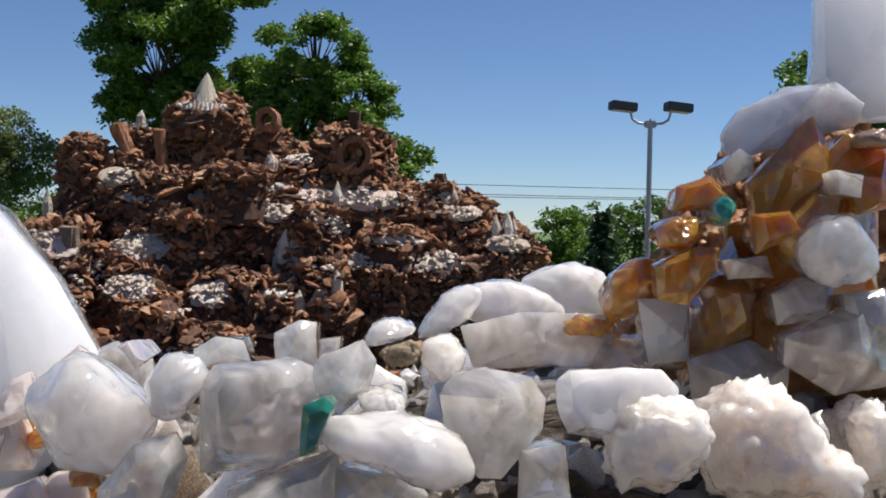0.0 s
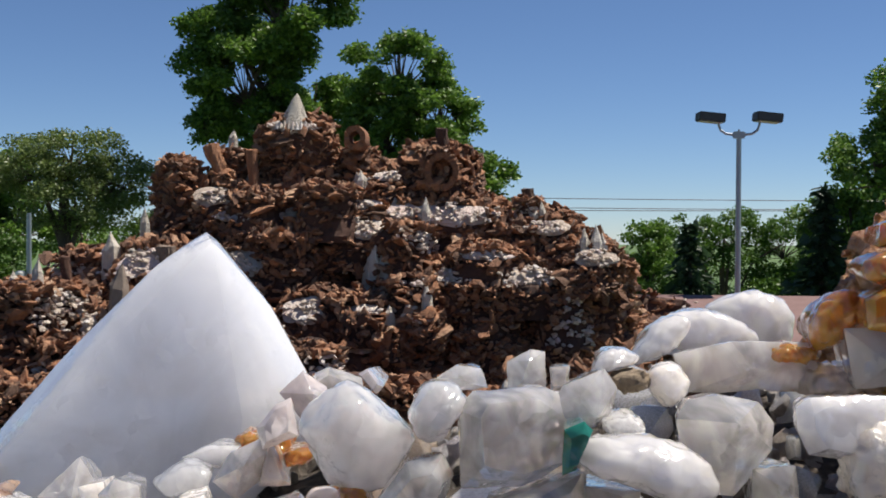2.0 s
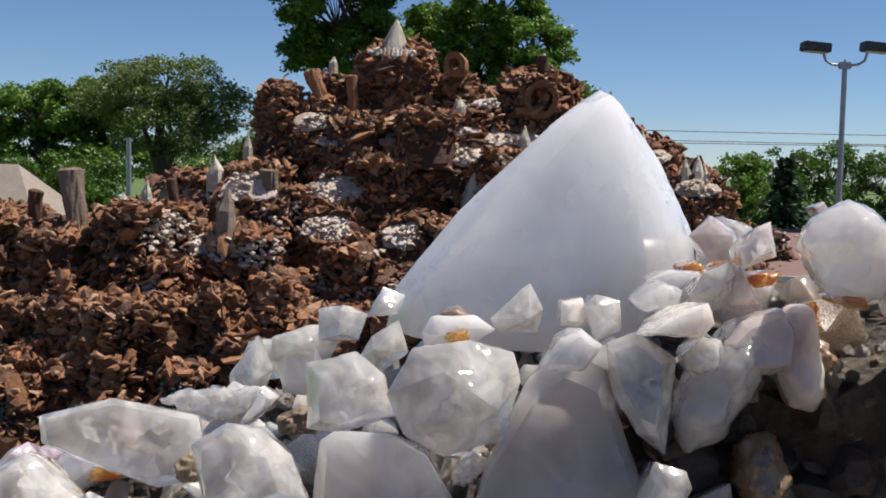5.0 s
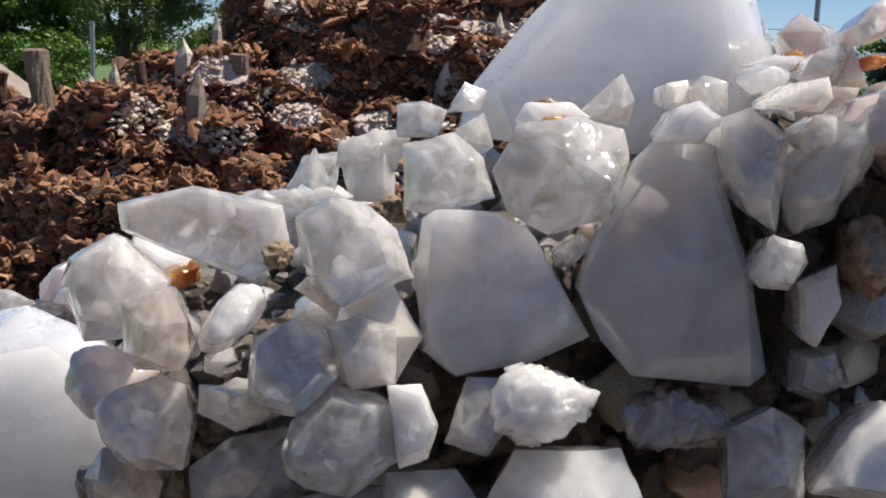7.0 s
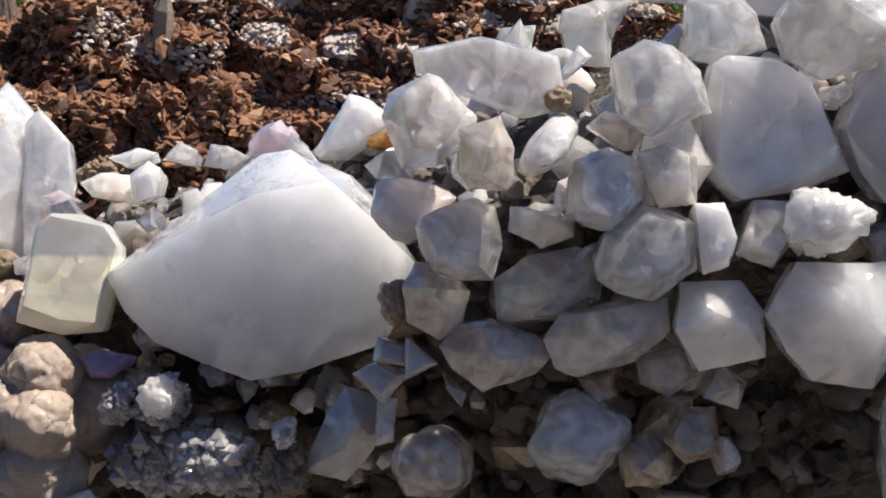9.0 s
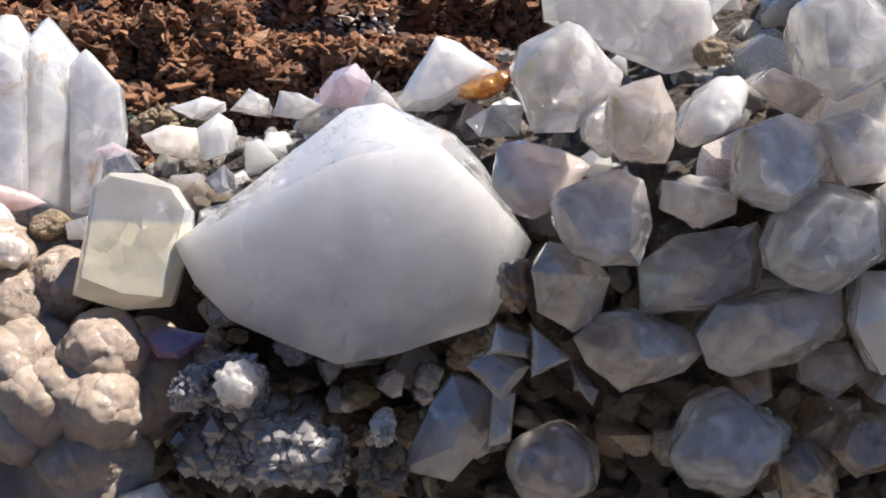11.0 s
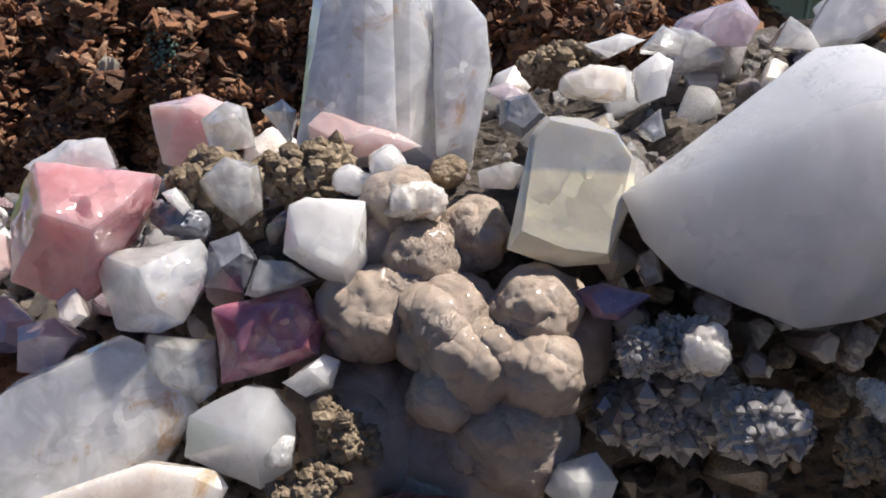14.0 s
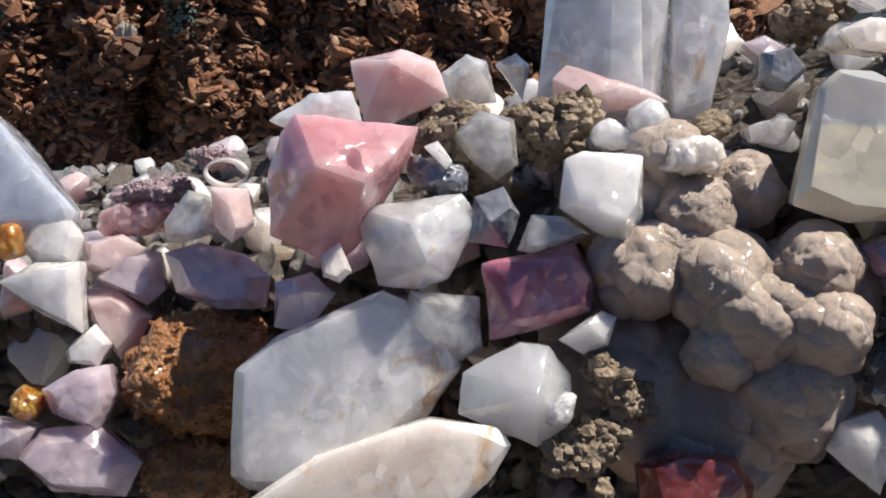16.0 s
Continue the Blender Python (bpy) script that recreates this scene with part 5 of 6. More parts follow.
# body, from the foot upwards
tier(-2.6, 21.0, 5.2, 3.4, GROUND, -1.75, 0.6)
tier(-2.5, 21.0, 4.5, 2.7, -1.8, -0.95, 0.7)
tier(-2.6, 21.0, 4.1, 2.3, -1.0, -0.25, 0.7)
tier(-2.9, 20.9, 3.6, 1.9, -0.3, 0.35, 0.7)
tier(-3.4, 20.9, 2.8, 1.6, 0.3, 0.70, 0.7)
tier(-3.7, 20.9, 2.1, 1.3, 0.65, 1.02, 0.6)
# turrets and bulges
tier(-4.10, 19.8, 0.80, 0.7, 0.6, 1.92, 1.0, 0.5)
tier(-3.05, 19.9, 0.60, 0.6, 0.5, 1.45, 0.4, 0.55)
tier(-1.62, 19.7, 0.80, 0.7, 0.4, 1.5, 0.1, 0.42)
tier(-6.15, 19.2, 0.6, 0.6, -0.6, 1.2, 0.3, 0.5)
tier(-5.3, 19.6, 0.5, 0.5, 0.3, 1.2, 0.6, 0.5)
tier(-4.1, 18.4, 0.62, 0.6, -1.6, -0.05, 0.1)
tier(-3.4, 18.7, 0.55, 0.6, -0.1, 0.75, 0.1)
tier(-4.7, 18.9, 0.6, 0.6, -0.3, 0.65, 0.6)
tier(-2.1, 18.4, 0.55, 0.5, -0.6, 0.12, 0.8)
tier(-0.75, 18.2, 0.62, 0.6, -2.4, -0.60, 0.9)
tier(-1.9, 18.0, 0.55, 0.6, -2.4, -0.75, 0.6)
tier(-3.0, 17.9, 0.6, 0.6, -2.4, -1.0, 0.4)
tier(0.55, 18.5, 0.66, 0.7, -2.6, -0.62, 0.9)
tier(1.25, 18.7, 0.5, 0.6, -2.6, -0.45, 0.6)
tier(0.0, 18.9, 0.7, 0.6, -0.7, 0.12, 0.5)
tier(-5.4, 18.2, 0.6, 0.6, -2.6, -0.7, 0.6)
tier(-4.6, 17.6, 0.7, 0.6, -3.2, -1.3, 0.3)
# left wing
tier(-8.9, 16.6, 1.35, 1.0, GROUND, -1.15, 0.5)
tier(-7.45, 16.9, 0.75, 0.8, GROUND, -0.85, 0.6)
tier(-5.9, 16.4, 0.65, 0.7, GROUND, -1.15, 0.9)
tier(-6.9, 18.6, 1.1, 0.9, GROUND, -0.35, 0.9)
tier(-11.0, 17.2, 1.6, 1.0, GROUND, -0.95, 0.5)
tier(-7.0, 14.8, 0.8, 0.7, GROUND, -2.1, 0.2)
tier(-4.8, 15.4, 0.9, 0.8, GROUND, -2.2, 0.3)
# columns of the wing
for x, w, top in ((-9.7, 0.45, -1.05), (-8.5, 0.5, -1.25), (-7.45, 0.5, -0.85), (-6.6, 0.34, -1.55), (-5.65, 0.45, -1.15), (-4.9, 0.38, -1.75), (-4.0, 0.5, -1.35), (-3.1, 0.5, -1.65), (-10.7, 0.5, -1.0)):
    tier(x, 15.75 + 0.3 * math.sin(x * 3), w, 0.55, GROUND, top, 0.5)
# lower cliff
for x, top in ((-10.2, -2.1), (-7.9, -2.2), (-5.4, -2.2), (-2.8, -2.15), (-0.2, -2.3)):
    tier(x, 15.7, 1.9, 1.3, GROUND, top, 0.1)


# random bulges that break the steps
for cx, cy, rx, ry, z0, z1, _ in tiers[:6]:
    for k in range(int(rx * 3.2)):
        a = rng.uniform(math.pi * 1.05, math.pi * 1.95)
        w = rng.uniform(0.2, 0.48)
        tier(cx + rx * math.cos(a), cy + ry * math.sin(a), w, w, z0 - 0.2, z1 + rng.uniform(-0.4, 0.2), rng.choice([0.0, 0.1, 0.8]), rng.uniform(0.15, 0.5))
for row, (y, top, low) in enumerate(((14.75, -1.7, -2.4), (14.45, -2.1, -3.0), (14.15, -2.6, -3.7), (13.85, -3.2, -4.4), (13.55, -3.9, -5.0))):
    x = -11.4 + 0.23 * row
    while x < 1.5:
        w = rng.uniform(0.16, 0.36)
        tier(x, y + rng.uniform(-0.15, 0.15), w, w, GROUND, rng.uniform(low, top), rng.choice([0.0, 0.05, 0.2]), rng.uniform(0.1, 0.4))
        x += w * 1.7 + rng.uniform(-0.05, 0.3)


def spire(x, y, z, h, w, label, material=None, points=1, spread=0.8):
    """A pointed crystal, or a clump of them, standing on a ledge."""
    r = random.Random(int(x * 100) + 7)
    tier(x, y + 0.1, max(0.24, w * 0.8), 0.34, z - 0.6, z - 0.12, 1.0)
    base = new("stone_spire") if points > 1 else None
    for k in range(points):
        bm = bmesh.new()
        h = h if k else h * 1.15
        dx, hh = (0, h) if k == 0 else (r.uniform(-spread, spread) * w, h * r.uniform(0.6, 0.95) * min(1, 0.2 + spread))
        ww = w if points == 1 else w * 0.8
        ring = [Vector((dx + ww * c[0] * 0.5, ww * c[1] * 0.5 + 0.1 * k * w, 0)) for c in ((math.cos(a), math.sin(a)) for a in (k + math.pi * 2 * i / 6 for i in range(6)))]
        vs = [bm.verts.new(p + Vector((0, 0, -0.15 - 0.12 * h))) for p in ring]
        vs2 = [bm.verts.new(p * r.uniform(0.72, 0.92) + Vector((dx * 0.15, 0, hh * r.uniform(0.45, 0.6)))) for p in ring]
        top = bm.verts.new(Vector((dx + r.uniform(-0.1, 0.1) * w, 0, hh)))
        for i in range(6):
            bm.faces.new((vs[i], vs[(i + 1) % 6], vs2[(i + 1) % 6], vs2[i]))
            bm.faces.new((vs2[i], vs2[(i + 1) % 6], top))
        bm.faces.new(vs[::-1])
        bmesh.ops.subdivide_edges(bm, edges=bm.edges[:], cuts=2, use_grid_fill=True)
        for v in bm.verts:
            v.co += 0.07 * w * Vector((noise.noise(v.co * 9 + Vector((x, 0, 0))), noise.noise(v.co * 9 + Vector((0, x, 0))), 0))
        bmesh.ops.recalc_face_normals(bm, faces=bm.faces)
        ob = part("stone_spire" if base is None else "point", bm, material or spire_mat, base)
    ob = base or ob
    ob.location = (x, y, z)
    return tagged(ob, label, "crystal", "spires on the mound")


def fluted_spire(x, y, z, h, r, label):
    """A broad fluted cone of calcite blades that lean together, with small points round its foot."""
    base = new("stone_spire")
    base.location = (x, y, z)
    bm = bmesh.new()
    n, m = 42, 12
    rings = []
    for j in range(m + 1):
        q = j / m
        rings.append([bm.verts.new(Vector(((r * (1 - q) ** 0.8 * (0.82 + 0.2 * abs(math.cos(3.5 * a + 0.4 + q)) + 0.06 * noise.noise(Vector((4 * math.cos(a), 4 * math.sin(a), q * 3))))) * math.cos(a) + 0.05 * q,
                                           (r * 0.8 * (1 - q) ** 0.8 + 0.01) * math.sin(a), -0.15 + (h + 0.15) * q))) for a in (2 * math.pi * k / n for k in range(n))])
    for a, b in zip(rings, rings[1:]):
        for k in range(n):
            bm.faces.new((a[k], a[(k + 1) % n], b[(k + 1) % n], b[k]))
    bm.faces.new(rings[0][::-1])
    bm.faces.new(rings[-1])
    part("point", bm, spire_mat, base)
    rr = random.Random(8)
    for k in range(16):
        a = math.pi + math.pi * k / 15
        c = bmesh.new()
        bmesh.ops.create_cone(c, segments=6, radius1=0.055, radius2=0.012, depth=rr.uniform(0.10, 0.2), cap_ends=True)
        for v in c.verts:
            v.co += Vector((r * 1.06 * math.cos(a), r * 0.9 * math.sin(a), 0.0)) + 0.02 * Vector((noise.noise(v.co * 20 + Vector((k, 0, 0))), 0, noise.noise(v.co * 20 + Vector((0, k, 0)))))
        part("small_point", c, pebble_mat, base)
    return tagged(base, label, "crystal", "spires on the mound")


fluted_spire(-4.15, 19.40, 1.93, 0.60, 0.34, "pale calcite spire cluster on the mound top")
spire(-5.27, 19.50, 1.62, 0.23, 0.18, "small white calcite point near the mound top", None, 1)
spire(-2.89, 18.90, 0.73, 0.38, 0.27, "white calcite spikes on a ledge of the mound", None, 4)
spire(-2.30, 18.90, 0.36, 0.29, 0.19, "rounded tan stone on a ledge", None, 1)
spire(-1.75, 18.60, 0.15, 0.47, 0.19, "white calcite spike on a pebbled ledge", None, 1)
spire(0.21, 18.60, 0.19, 0.39, 0.23, "white calcite spike at the mound edge", None, 2)
spire(0.72, 18.60, -0.03, 0.30, 0.21, "small brown stone post on the mound", log_mat, 1)
spire(1.08, 18.10, -0.40, 0.56, 0.28, "tan calcite spire on the mound corner", None, 3)
spire(-0.74, 18.10, -0.80, 0.46, 0.26, "grey pointed stone on a pebbled ledge", None, 1)
spire(0.71, 18.10, -0.69, 0.25, 0.22, "small white calcite star on a ledge", None, 2)
spire(-1.60, 17.40, -1.14, 0.34, 0.18, "white calcite spike low on the mound", None, 1)
spire(-2.29, 18.10, -0.69, 0.57, 0.46, "white fluted calcite clump on the mound", None, 6)
spire(-3.31, 18.60, -0.07, 0.34, 0.25, "white calcite spike on a pebbled ledge", None, 1)
spire(-1.62, 17.40, -1.15, 0.34, 0.19, "white calcite spike low on the mound", None, 1)
spire(-2.21, 17.40, -1.36, 0.26, 0.21, "cream calcite stone low on the mound", None, 1)
spire(-6.35, 18.00, -0.07, 0.47, 0.18, "white pointed stone on the wing of the mound", None, 1)
spire(-7.28, 16.00, -0.82, 0.43, 0.21, "grey pointed stone on the wing wall", None, 1)
spire(-7.65, 16.00, -0.77, 0.21, 0.16, "small white stone on the wing wall", None, 1)
spire(-5.92, 15.70, -1.11, 0.62, 0.37, "dark pointed stone on the wing wall", log_mat, 1)
spire(-6.77, 17.60, -0.53, 0.53, 0.36, "pinkish tan stone stump on the wing", None, 1)


def log(x, y, z, h, r, label, lean=0.05, material=None):
    tier(x, y + 0.1, max(0.26, r * 1.8), 0.34, z - 0.75, z - 0.08, 0.6)
    pts = [(x + lean * k * h + 0.03 * math.sin(k * 5), y, z - 0.2 + (h + 0.2) * k) for k in (0, 0.25, 0.5, 0.75, 0.97, 1.0)]
    bm = tube(pts, [r * 1.1, r, r * 0.95, r * 1.0, r * 1.05, r * 0.7], 14)
    bmesh.ops.subdivide_edges(bm, edges=bm.edges[:], cuts=2, use_grid_fill=True)
    for v in bm.verts:
        v.co += Vector((noise.noise(Vector((v.co.x * 22, v.co.y * 22, v.co.z * 2))), noise.noise(Vector((v.co.x * 20 + 7, v.co.y * 20, v.co.z * 2))), 0)) * r * 0.22
    ob = part("petrified_log", bm, material or log_mat)
    return tagged(ob, label, "log", "logs on the mound")


log(-8.35, 15.90, -1.34, 1.16, 0.17, "upright grey petrified log on the wing wall", -0.08, log_mat)
log(-9.14, 15.90, -1.03, 0.50, 0.11, "short dark petrified stump on the wing wall", 0.3, wood_core)


def hollow_log(x, y, z, r, thick, depth, label):
    """A short piece of hollow log lying with its open end outwards: a rough ring with depth."""
    bm = bmesh.new()
    n = 36
    loops = []
    for rad, dy in ((r, 0), (r + thick, 0), (r + thick * 1.1, depth), (r * 0.9, depth)):
        loops.append([bm.verts.new(Vector((x + rad * math.cos(a) * (1 + 0.12 * noise.noise(Vector((3 * math.cos(a), 3 * math.sin(a), rad * 9 + dy)))),
                                           y + dy + 0.03 * noise.noise(Vector((9 * math.cos(a), 9 * math.sin(a), rad))),
                                           z + 1.15 * rad * math.sin(a) * (1 + 0.12 * noise.noise(Vector((3 * math.cos(a) + 5, 3 * math.sin(a), rad * 9))))))) for a in (2 * math.pi * k / n for k in range(n))])
    for a, b in zip(loops, loops[1:] + loops[:1]):
        for k in range(n):
            bm.faces.new((a[k], a[(k + 1) % n], b[(k + 1) % n], b[k]))
    bmesh.ops.recalc_face_normals(bm, faces=bm.faces)
    return tagged(part("petrified_log", bm, wood_mat), label, "log", "logs on the mound")


hollow_log(-3.04, 19.15, 1.72, 0.10, 0.09, 0.45, "short brown hollow petrified log on a turret")
hollow_log(-1.50, 18.85, 1.12, 0.19, 0.09, 0.4, "brown hollow petrified log set in a turret")
log(-1.54, 19.30, 1.54, 0.36, 0.10, "thin brown petrified stump on a turret", 0.1, wood_core)
log(-5.37, 19.20, 1.11, 0.50, 0.14, "leaning brown petrified stump on the mound", -0.4, wood_mat)
log(-4.81, 19.00, 0.85, 0.66, 0.10, "upright brown petrified stump on the mound", 0.05, wood_mat)
log(-7.10, 16.60, -0.75, 0.43, 0.08, "short dark petrified stump on the wing", 0.0, wood_core)
log(-5.79, 17.40, -0.68, 0.53, 0.15, "grey petrified stump on the wing", 0.05, log_mat)
log(-0.02, 18.90, 0.67, 0.17, 0.10, "short brown petrified stump on the mound", 0, wood_mat)


aprons = []


def apron(x, y, z, w, h):
    """A sloping patch of pale pebbles between the crags: half width w, half height h."""
    w, h = w * 1.5, h * 1.05
    tier(x, y + 0.45, w * 1.15, 0.5, z - h - 0.5, z - h * 0.3, 0.0)
    tier(x, y + 0.75, w * 1.1, 0.5, z - h - 0.5, z + h * 0.8, 0.0)
    aprons.append((x, y, z, w, h))
    bm = bmesh.new()
    bmesh.ops.create_uvsphere(bm, u_segments=24, v_segments=12, radius=1)
    for v in bm.verts:
        q = v.co * (0.86 + 0.4 * noise.noise(v.co * 1.4 + Vector((x, z, 0))) + 0.05 * noise.noise(v.co * 9 + Vector((x, z, 0))))
        v.co = Vector((x + q.x * w, y + 0.14 + q.y * 0.10 + q.z * h * 0.8, z + q.z * h))
    part("ledge_mortar", bm, pebble_mat, mound, "pale mortar set with pebbles")
    for k in range(int(w * h / 0.0011) + 10):
        a, q = rng.uniform(0, 6.28), math.sqrt(rng.uniform(0, 1))
        dx, dz = w * q * math.cos(a), h * q * math.sin(a)
        wob = 0.25 * noise.noise(Vector((x + dx, z + dz, 5)) * 5)
        if q > 0.75 + 0.6 * noise.noise(Vector((x + dx, z + dz, 9)) * 3.5):
            continue
        peb_places.append(np.array((x + dx, y + 0.05 + dz * 0.8 + rng.normal(0, 0.03), z + dz + wob * h)))
        peb_sizes.append(rng.uniform(0.025, 0.06))


apron(-5.39, 18.60, 0.68, 0.28, 0.19)
apron(-4.11, 18.60, 0.38, 0.24, 0.12)
apron(-2.93, 18.30, 0.12, 0.46, 0.19)
apron(-1.25, 18.60, 0.38, 0.56, 0.19)
apron(-4.83, 17.80, -0.47, 0.36, 0.27)
apron(-3.57, 17.20, -1.17, 0.26, 0.22)
apron(-0.09, 17.80, -0.62, 0.41, 0.18)
apron(-2.09, 18.60, 0.42, 0.24, 0.14)
apron(-2.47, 18.90, 1.04, 0.19, 0.09)
apron(-1.08, 17.80, -0.62, 0.41, 0.14)
apron(-4.74, 17.20, -1.09, 0.26, 0.26)
apron(-2.95, 17.20, -1.75, 0.52, 0.10)
apron(-2.59, 17.20, -1.15, 0.22, 0.08)
apron(0.35, 18.30, 0.17, 0.28, 0.14)
apron(1.03, 17.80, -0.31, 0.27, 0.14)
apron(-1.82, 17.80, -0.72, 0.20, 0.09)
apron(-4.12, 19.20, 1.94, 0.34, 0.08)
apron(-0.73, 17.80, -0.28, 0.36, 0.08)
apron(-2.85, 18.60, 0.56, 0.24, 0.08)
apron(-4.93, 18.30, 0.33, 0.28, 0.10)
apron(-6.10, 17.20, -0.44, 0.35, 0.26)
apron(-8.81, 15.75, -2.67, 0.24, 0.09)
apron(-6.38, 15.75, -1.29, 0.14, 0.18)
apron(-5.94, 15.75, -1.16, 0.20, 0.06)
apron(-8.37, 15.75, -1.40, 0.44, 0.08)
apron(-4.93, 17.20, -1.08, 0.22, 0.22)
apron(-8.27, 17.20, -0.90, 0.22, 0.07)


def patch(x, y, z, w, h):
    """A crust of green copper mineral on a rock column."""
    tier(x, y + 0.5, max(0.3, w * 1.4), 0.5, GROUND, z + h + 0.1, 0.0)
    bm = bmesh.new()
    for k in range(60):
        b = bmesh.ops.create_icosphere(bm, subdivisions=1, radius=rng.uniform(0.012, 0.03))
        at = Vector((x + rng.normal(0, w * 0.6), y + rng.uniform(-0.06, 0.02), z + rng.normal(0, h * 0.6)))
        for v in b["verts"]:
            v.co += at
    tagged(part("mineral_crust", bm, teal_mat, mound), "crusty green copper mineral", kind="stuff")
    aprons.append((x, y - 0.1, z, w, h))


patch(-8.15, 13.30, -3.38, 0.14, 0.18)
patch(-5.75, 13.30, -3.10, 0.16, 0.19)
spire(-6.50, 13.30, -3.36, 0.16, 0.16, "small white quartz points on the front rock wall", None, 4)
spire(-0.31, 13.60, -1.94, 0.19, 0.17, "small white quartz points on the front rock wall", None, 3)


def outside(p, own=0.90):
    """False where a place lies well inside some other tier."""
    for cx, cy, rx, ry, z0, z1, taper in tiers:
        if z0 - 0.05 < p[2] < z1 - 0.06:
            rr = ((p[0] - cx) / rx) ** 2 + ((p[1] - cy) / ry) ** 2
            if rr < 1.0 and rr < (0.82 * (1.08 - taper * (p[2] - z0) / (z1 - z0)) * crag(Vector(p))) ** 2:
                return False
    return True


def covers(p):
    """True where a piece would hide an apron."""
    ragged = 0.85 + 0.8 * noise.noise(Vector((p[0] * 3, p[2] * 4, 2)))
    return any(((p[0] - x) / (w * 0.95)) ** 2 + ((p[2] - z) / (h * 1.05)) ** 2 < ragged and p[1] < y + 0.25 + (p[2] - z) for x, y, z, w, h in aprons)


keep = [i for i, p in enumerate(wood_places) if outside(p) and not covers(p) and not (p[2] < -4.2 and p[1] > 14.6)]
wood_places, wood_sizes = [wood_places[i] for i in keep], [wood_sizes[i] for i in keep]
wshapes, wfaces = rock_shapes(16, 5, 0.5, 1, 0.6)
v, f = scatter(rng, wood_places[300:], wood_sizes[300:], wshapes, wfaces, 0.6, 2.1)
tagged(joined("wood_pieces", v, f, wood_mat, mound), "broken brown petrified wood pieces", kind="stuff")
pshapes, pfaces = rock_shapes(5, 9, 0.6, 1)
v, f = scatter(rng, peb_places, peb_sizes, pshapes, pfaces, 0.4, 1.4)
tagged(joined("ledge_pebbles", v, f, pebble_mat, mound), "white and pink pebbles on the ledges", kind="stuff")
wood_meshes = []
for i in range(8):
    me = bpy.data.meshes.new("wood_piece")
    me.from_pydata(wshapes[i].tolist(), [], wfaces.tolist())
    me.materials.append(wood_mat)
    wood_meshes.append(me)
for i in range(300):
    ob = new("wood_piece", wood_meshes[i % 8])
    ob.parent = mound
    ob.matrix_world = Matrix.LocRotScale(Vector(wood_places[i]), Euler((rng.normal(0, 0.8), rng.normal(0, 0.8), rng.uniform(0, 6.28))), Vector((1.5, 1, 1)) * wood_sizes[i])


# ---- trees ----
def tree(x, y, h, crowns, leaves, material, size, label, name="tree", trunk=0.3, gap=0.0):
    """A broad tree: trunk and limbs, and leaf clumps in crowns of (dx, dy, z, rx, ry, rz)."""
    r = np.random.default_rng(int(abs(x) * 10) + leaves)
    base = tagged(new(name), label, "tree")
    base.location = (x, y, GROUND)
    top = max(c[2] for c in crowns) - GROUND
    limbs = crowns
    part("trunk", tube([(0, 0, -0.2), (0.1, 0, top * 0.35), (-0.1, 0, top * 0.7), (0, 0, top)], [trunk * 1.3, trunk, trunk * 0.7, trunk * 0.25], 9), bark_mat, base)
    for i, (dx, dy, z, rx, ry, rz) in enumerate(limbs):
        z = z - GROUND
        part("limb", tube([(0, 0, max(0.6, z - rz - 2.0)), (dx * 0.5, dy * 0.5, z - rz * 0.6), (dx, dy, z), (dx * 1.05, dy, z + rz * 0.6)], [trunk * 0.55, trunk * 0.4, trunk * 0.25, trunk * 0.08], 7), bark_mat, base)
    sprays = []
    for c in limbs:
        mean = (c[3] + c[4] + c[5]) / 3
        for k in range(30):
            d = r.normal(size=3)
            d /= np.linalg.norm(d)
            q = r.uniform(0.35, 1.02) ** 0.6
            sprays.append((np.array((c[0], c[1], c[2] - GROUND)) + d * q * np.array(c[3:6]), mean * r.uniform(0.17, 0.34), np.array((c[0], c[1], c[2] - GROUND - c[5] * 0.5))))
    weight = np.array([w[1] ** 2 for w in sprays])
    each = np.maximum(30, leaves * 1.6 * weight / weight.sum()).astype(int)
    vs, fs, n, twigs = [], [], 0, bmesh.new()
    for (p, reach, root), k in zip(sprays, each):
        d = r.normal(size=(k, 3))
        d /= np.linalg.norm(d, axis=1)[:, None]
        rho = r.uniform(0.1, 1, (k, 1)) ** (0.45 - gap * 0.3)
        o = p + d * rho * reach * np.array((1.15, 1.15, 0.62)) * (1 + gap)
        o[:, 2] -= 0.25 * reach * (rho[:, 0] ** 2) * np.abs(d[:, 0])
        o += r.normal(size=(k, 3)) * size * 0.6
        a, b = r.normal(size=(k, 3)), r.normal(size=(k, 3))
        a[:, 2] *= 0.6
        a /= np.linalg.norm(a, axis=1)[:, None]
        b -= a * (a * b).sum(1)[:, None]
        b /= np.linalg.norm(b, axis=1)[:, None]
        s = size * r.uniform(0.42, 0.95, (k, 1))
        vs.append(np.stack([o - a * s, o + b * s * 0.55, o + a * s, o - b * s * 0.55], 1).reshape(-1, 3))
        fs.append(np.arange(k * 4).reshape(k, 4) + n)
        n += k * 4
        p, root = Vector(p), Vector(root)
        way = (p - root).normalized()
        side = way.cross(Vector((0.3, 1, 0.2))).normalized()
        up = way.cross(side)
        foot = [twigs.verts.new(root + trunk * 0.16 * q) for q in (side, up, -side, -up)]
        tip = twigs.verts.new(p)
        for q in range(4):
            twigs.faces.new((foot[q], foot[(q + 1) % 4], tip))
    tagged(part("twigs", twigs, bark_mat, base), "thin bare twigs inside the crown", kind="stuff")
    joined("crown", np.concatenate(vs).tolist(), np.concatenate(fs).tolist(), material, base)
    return base


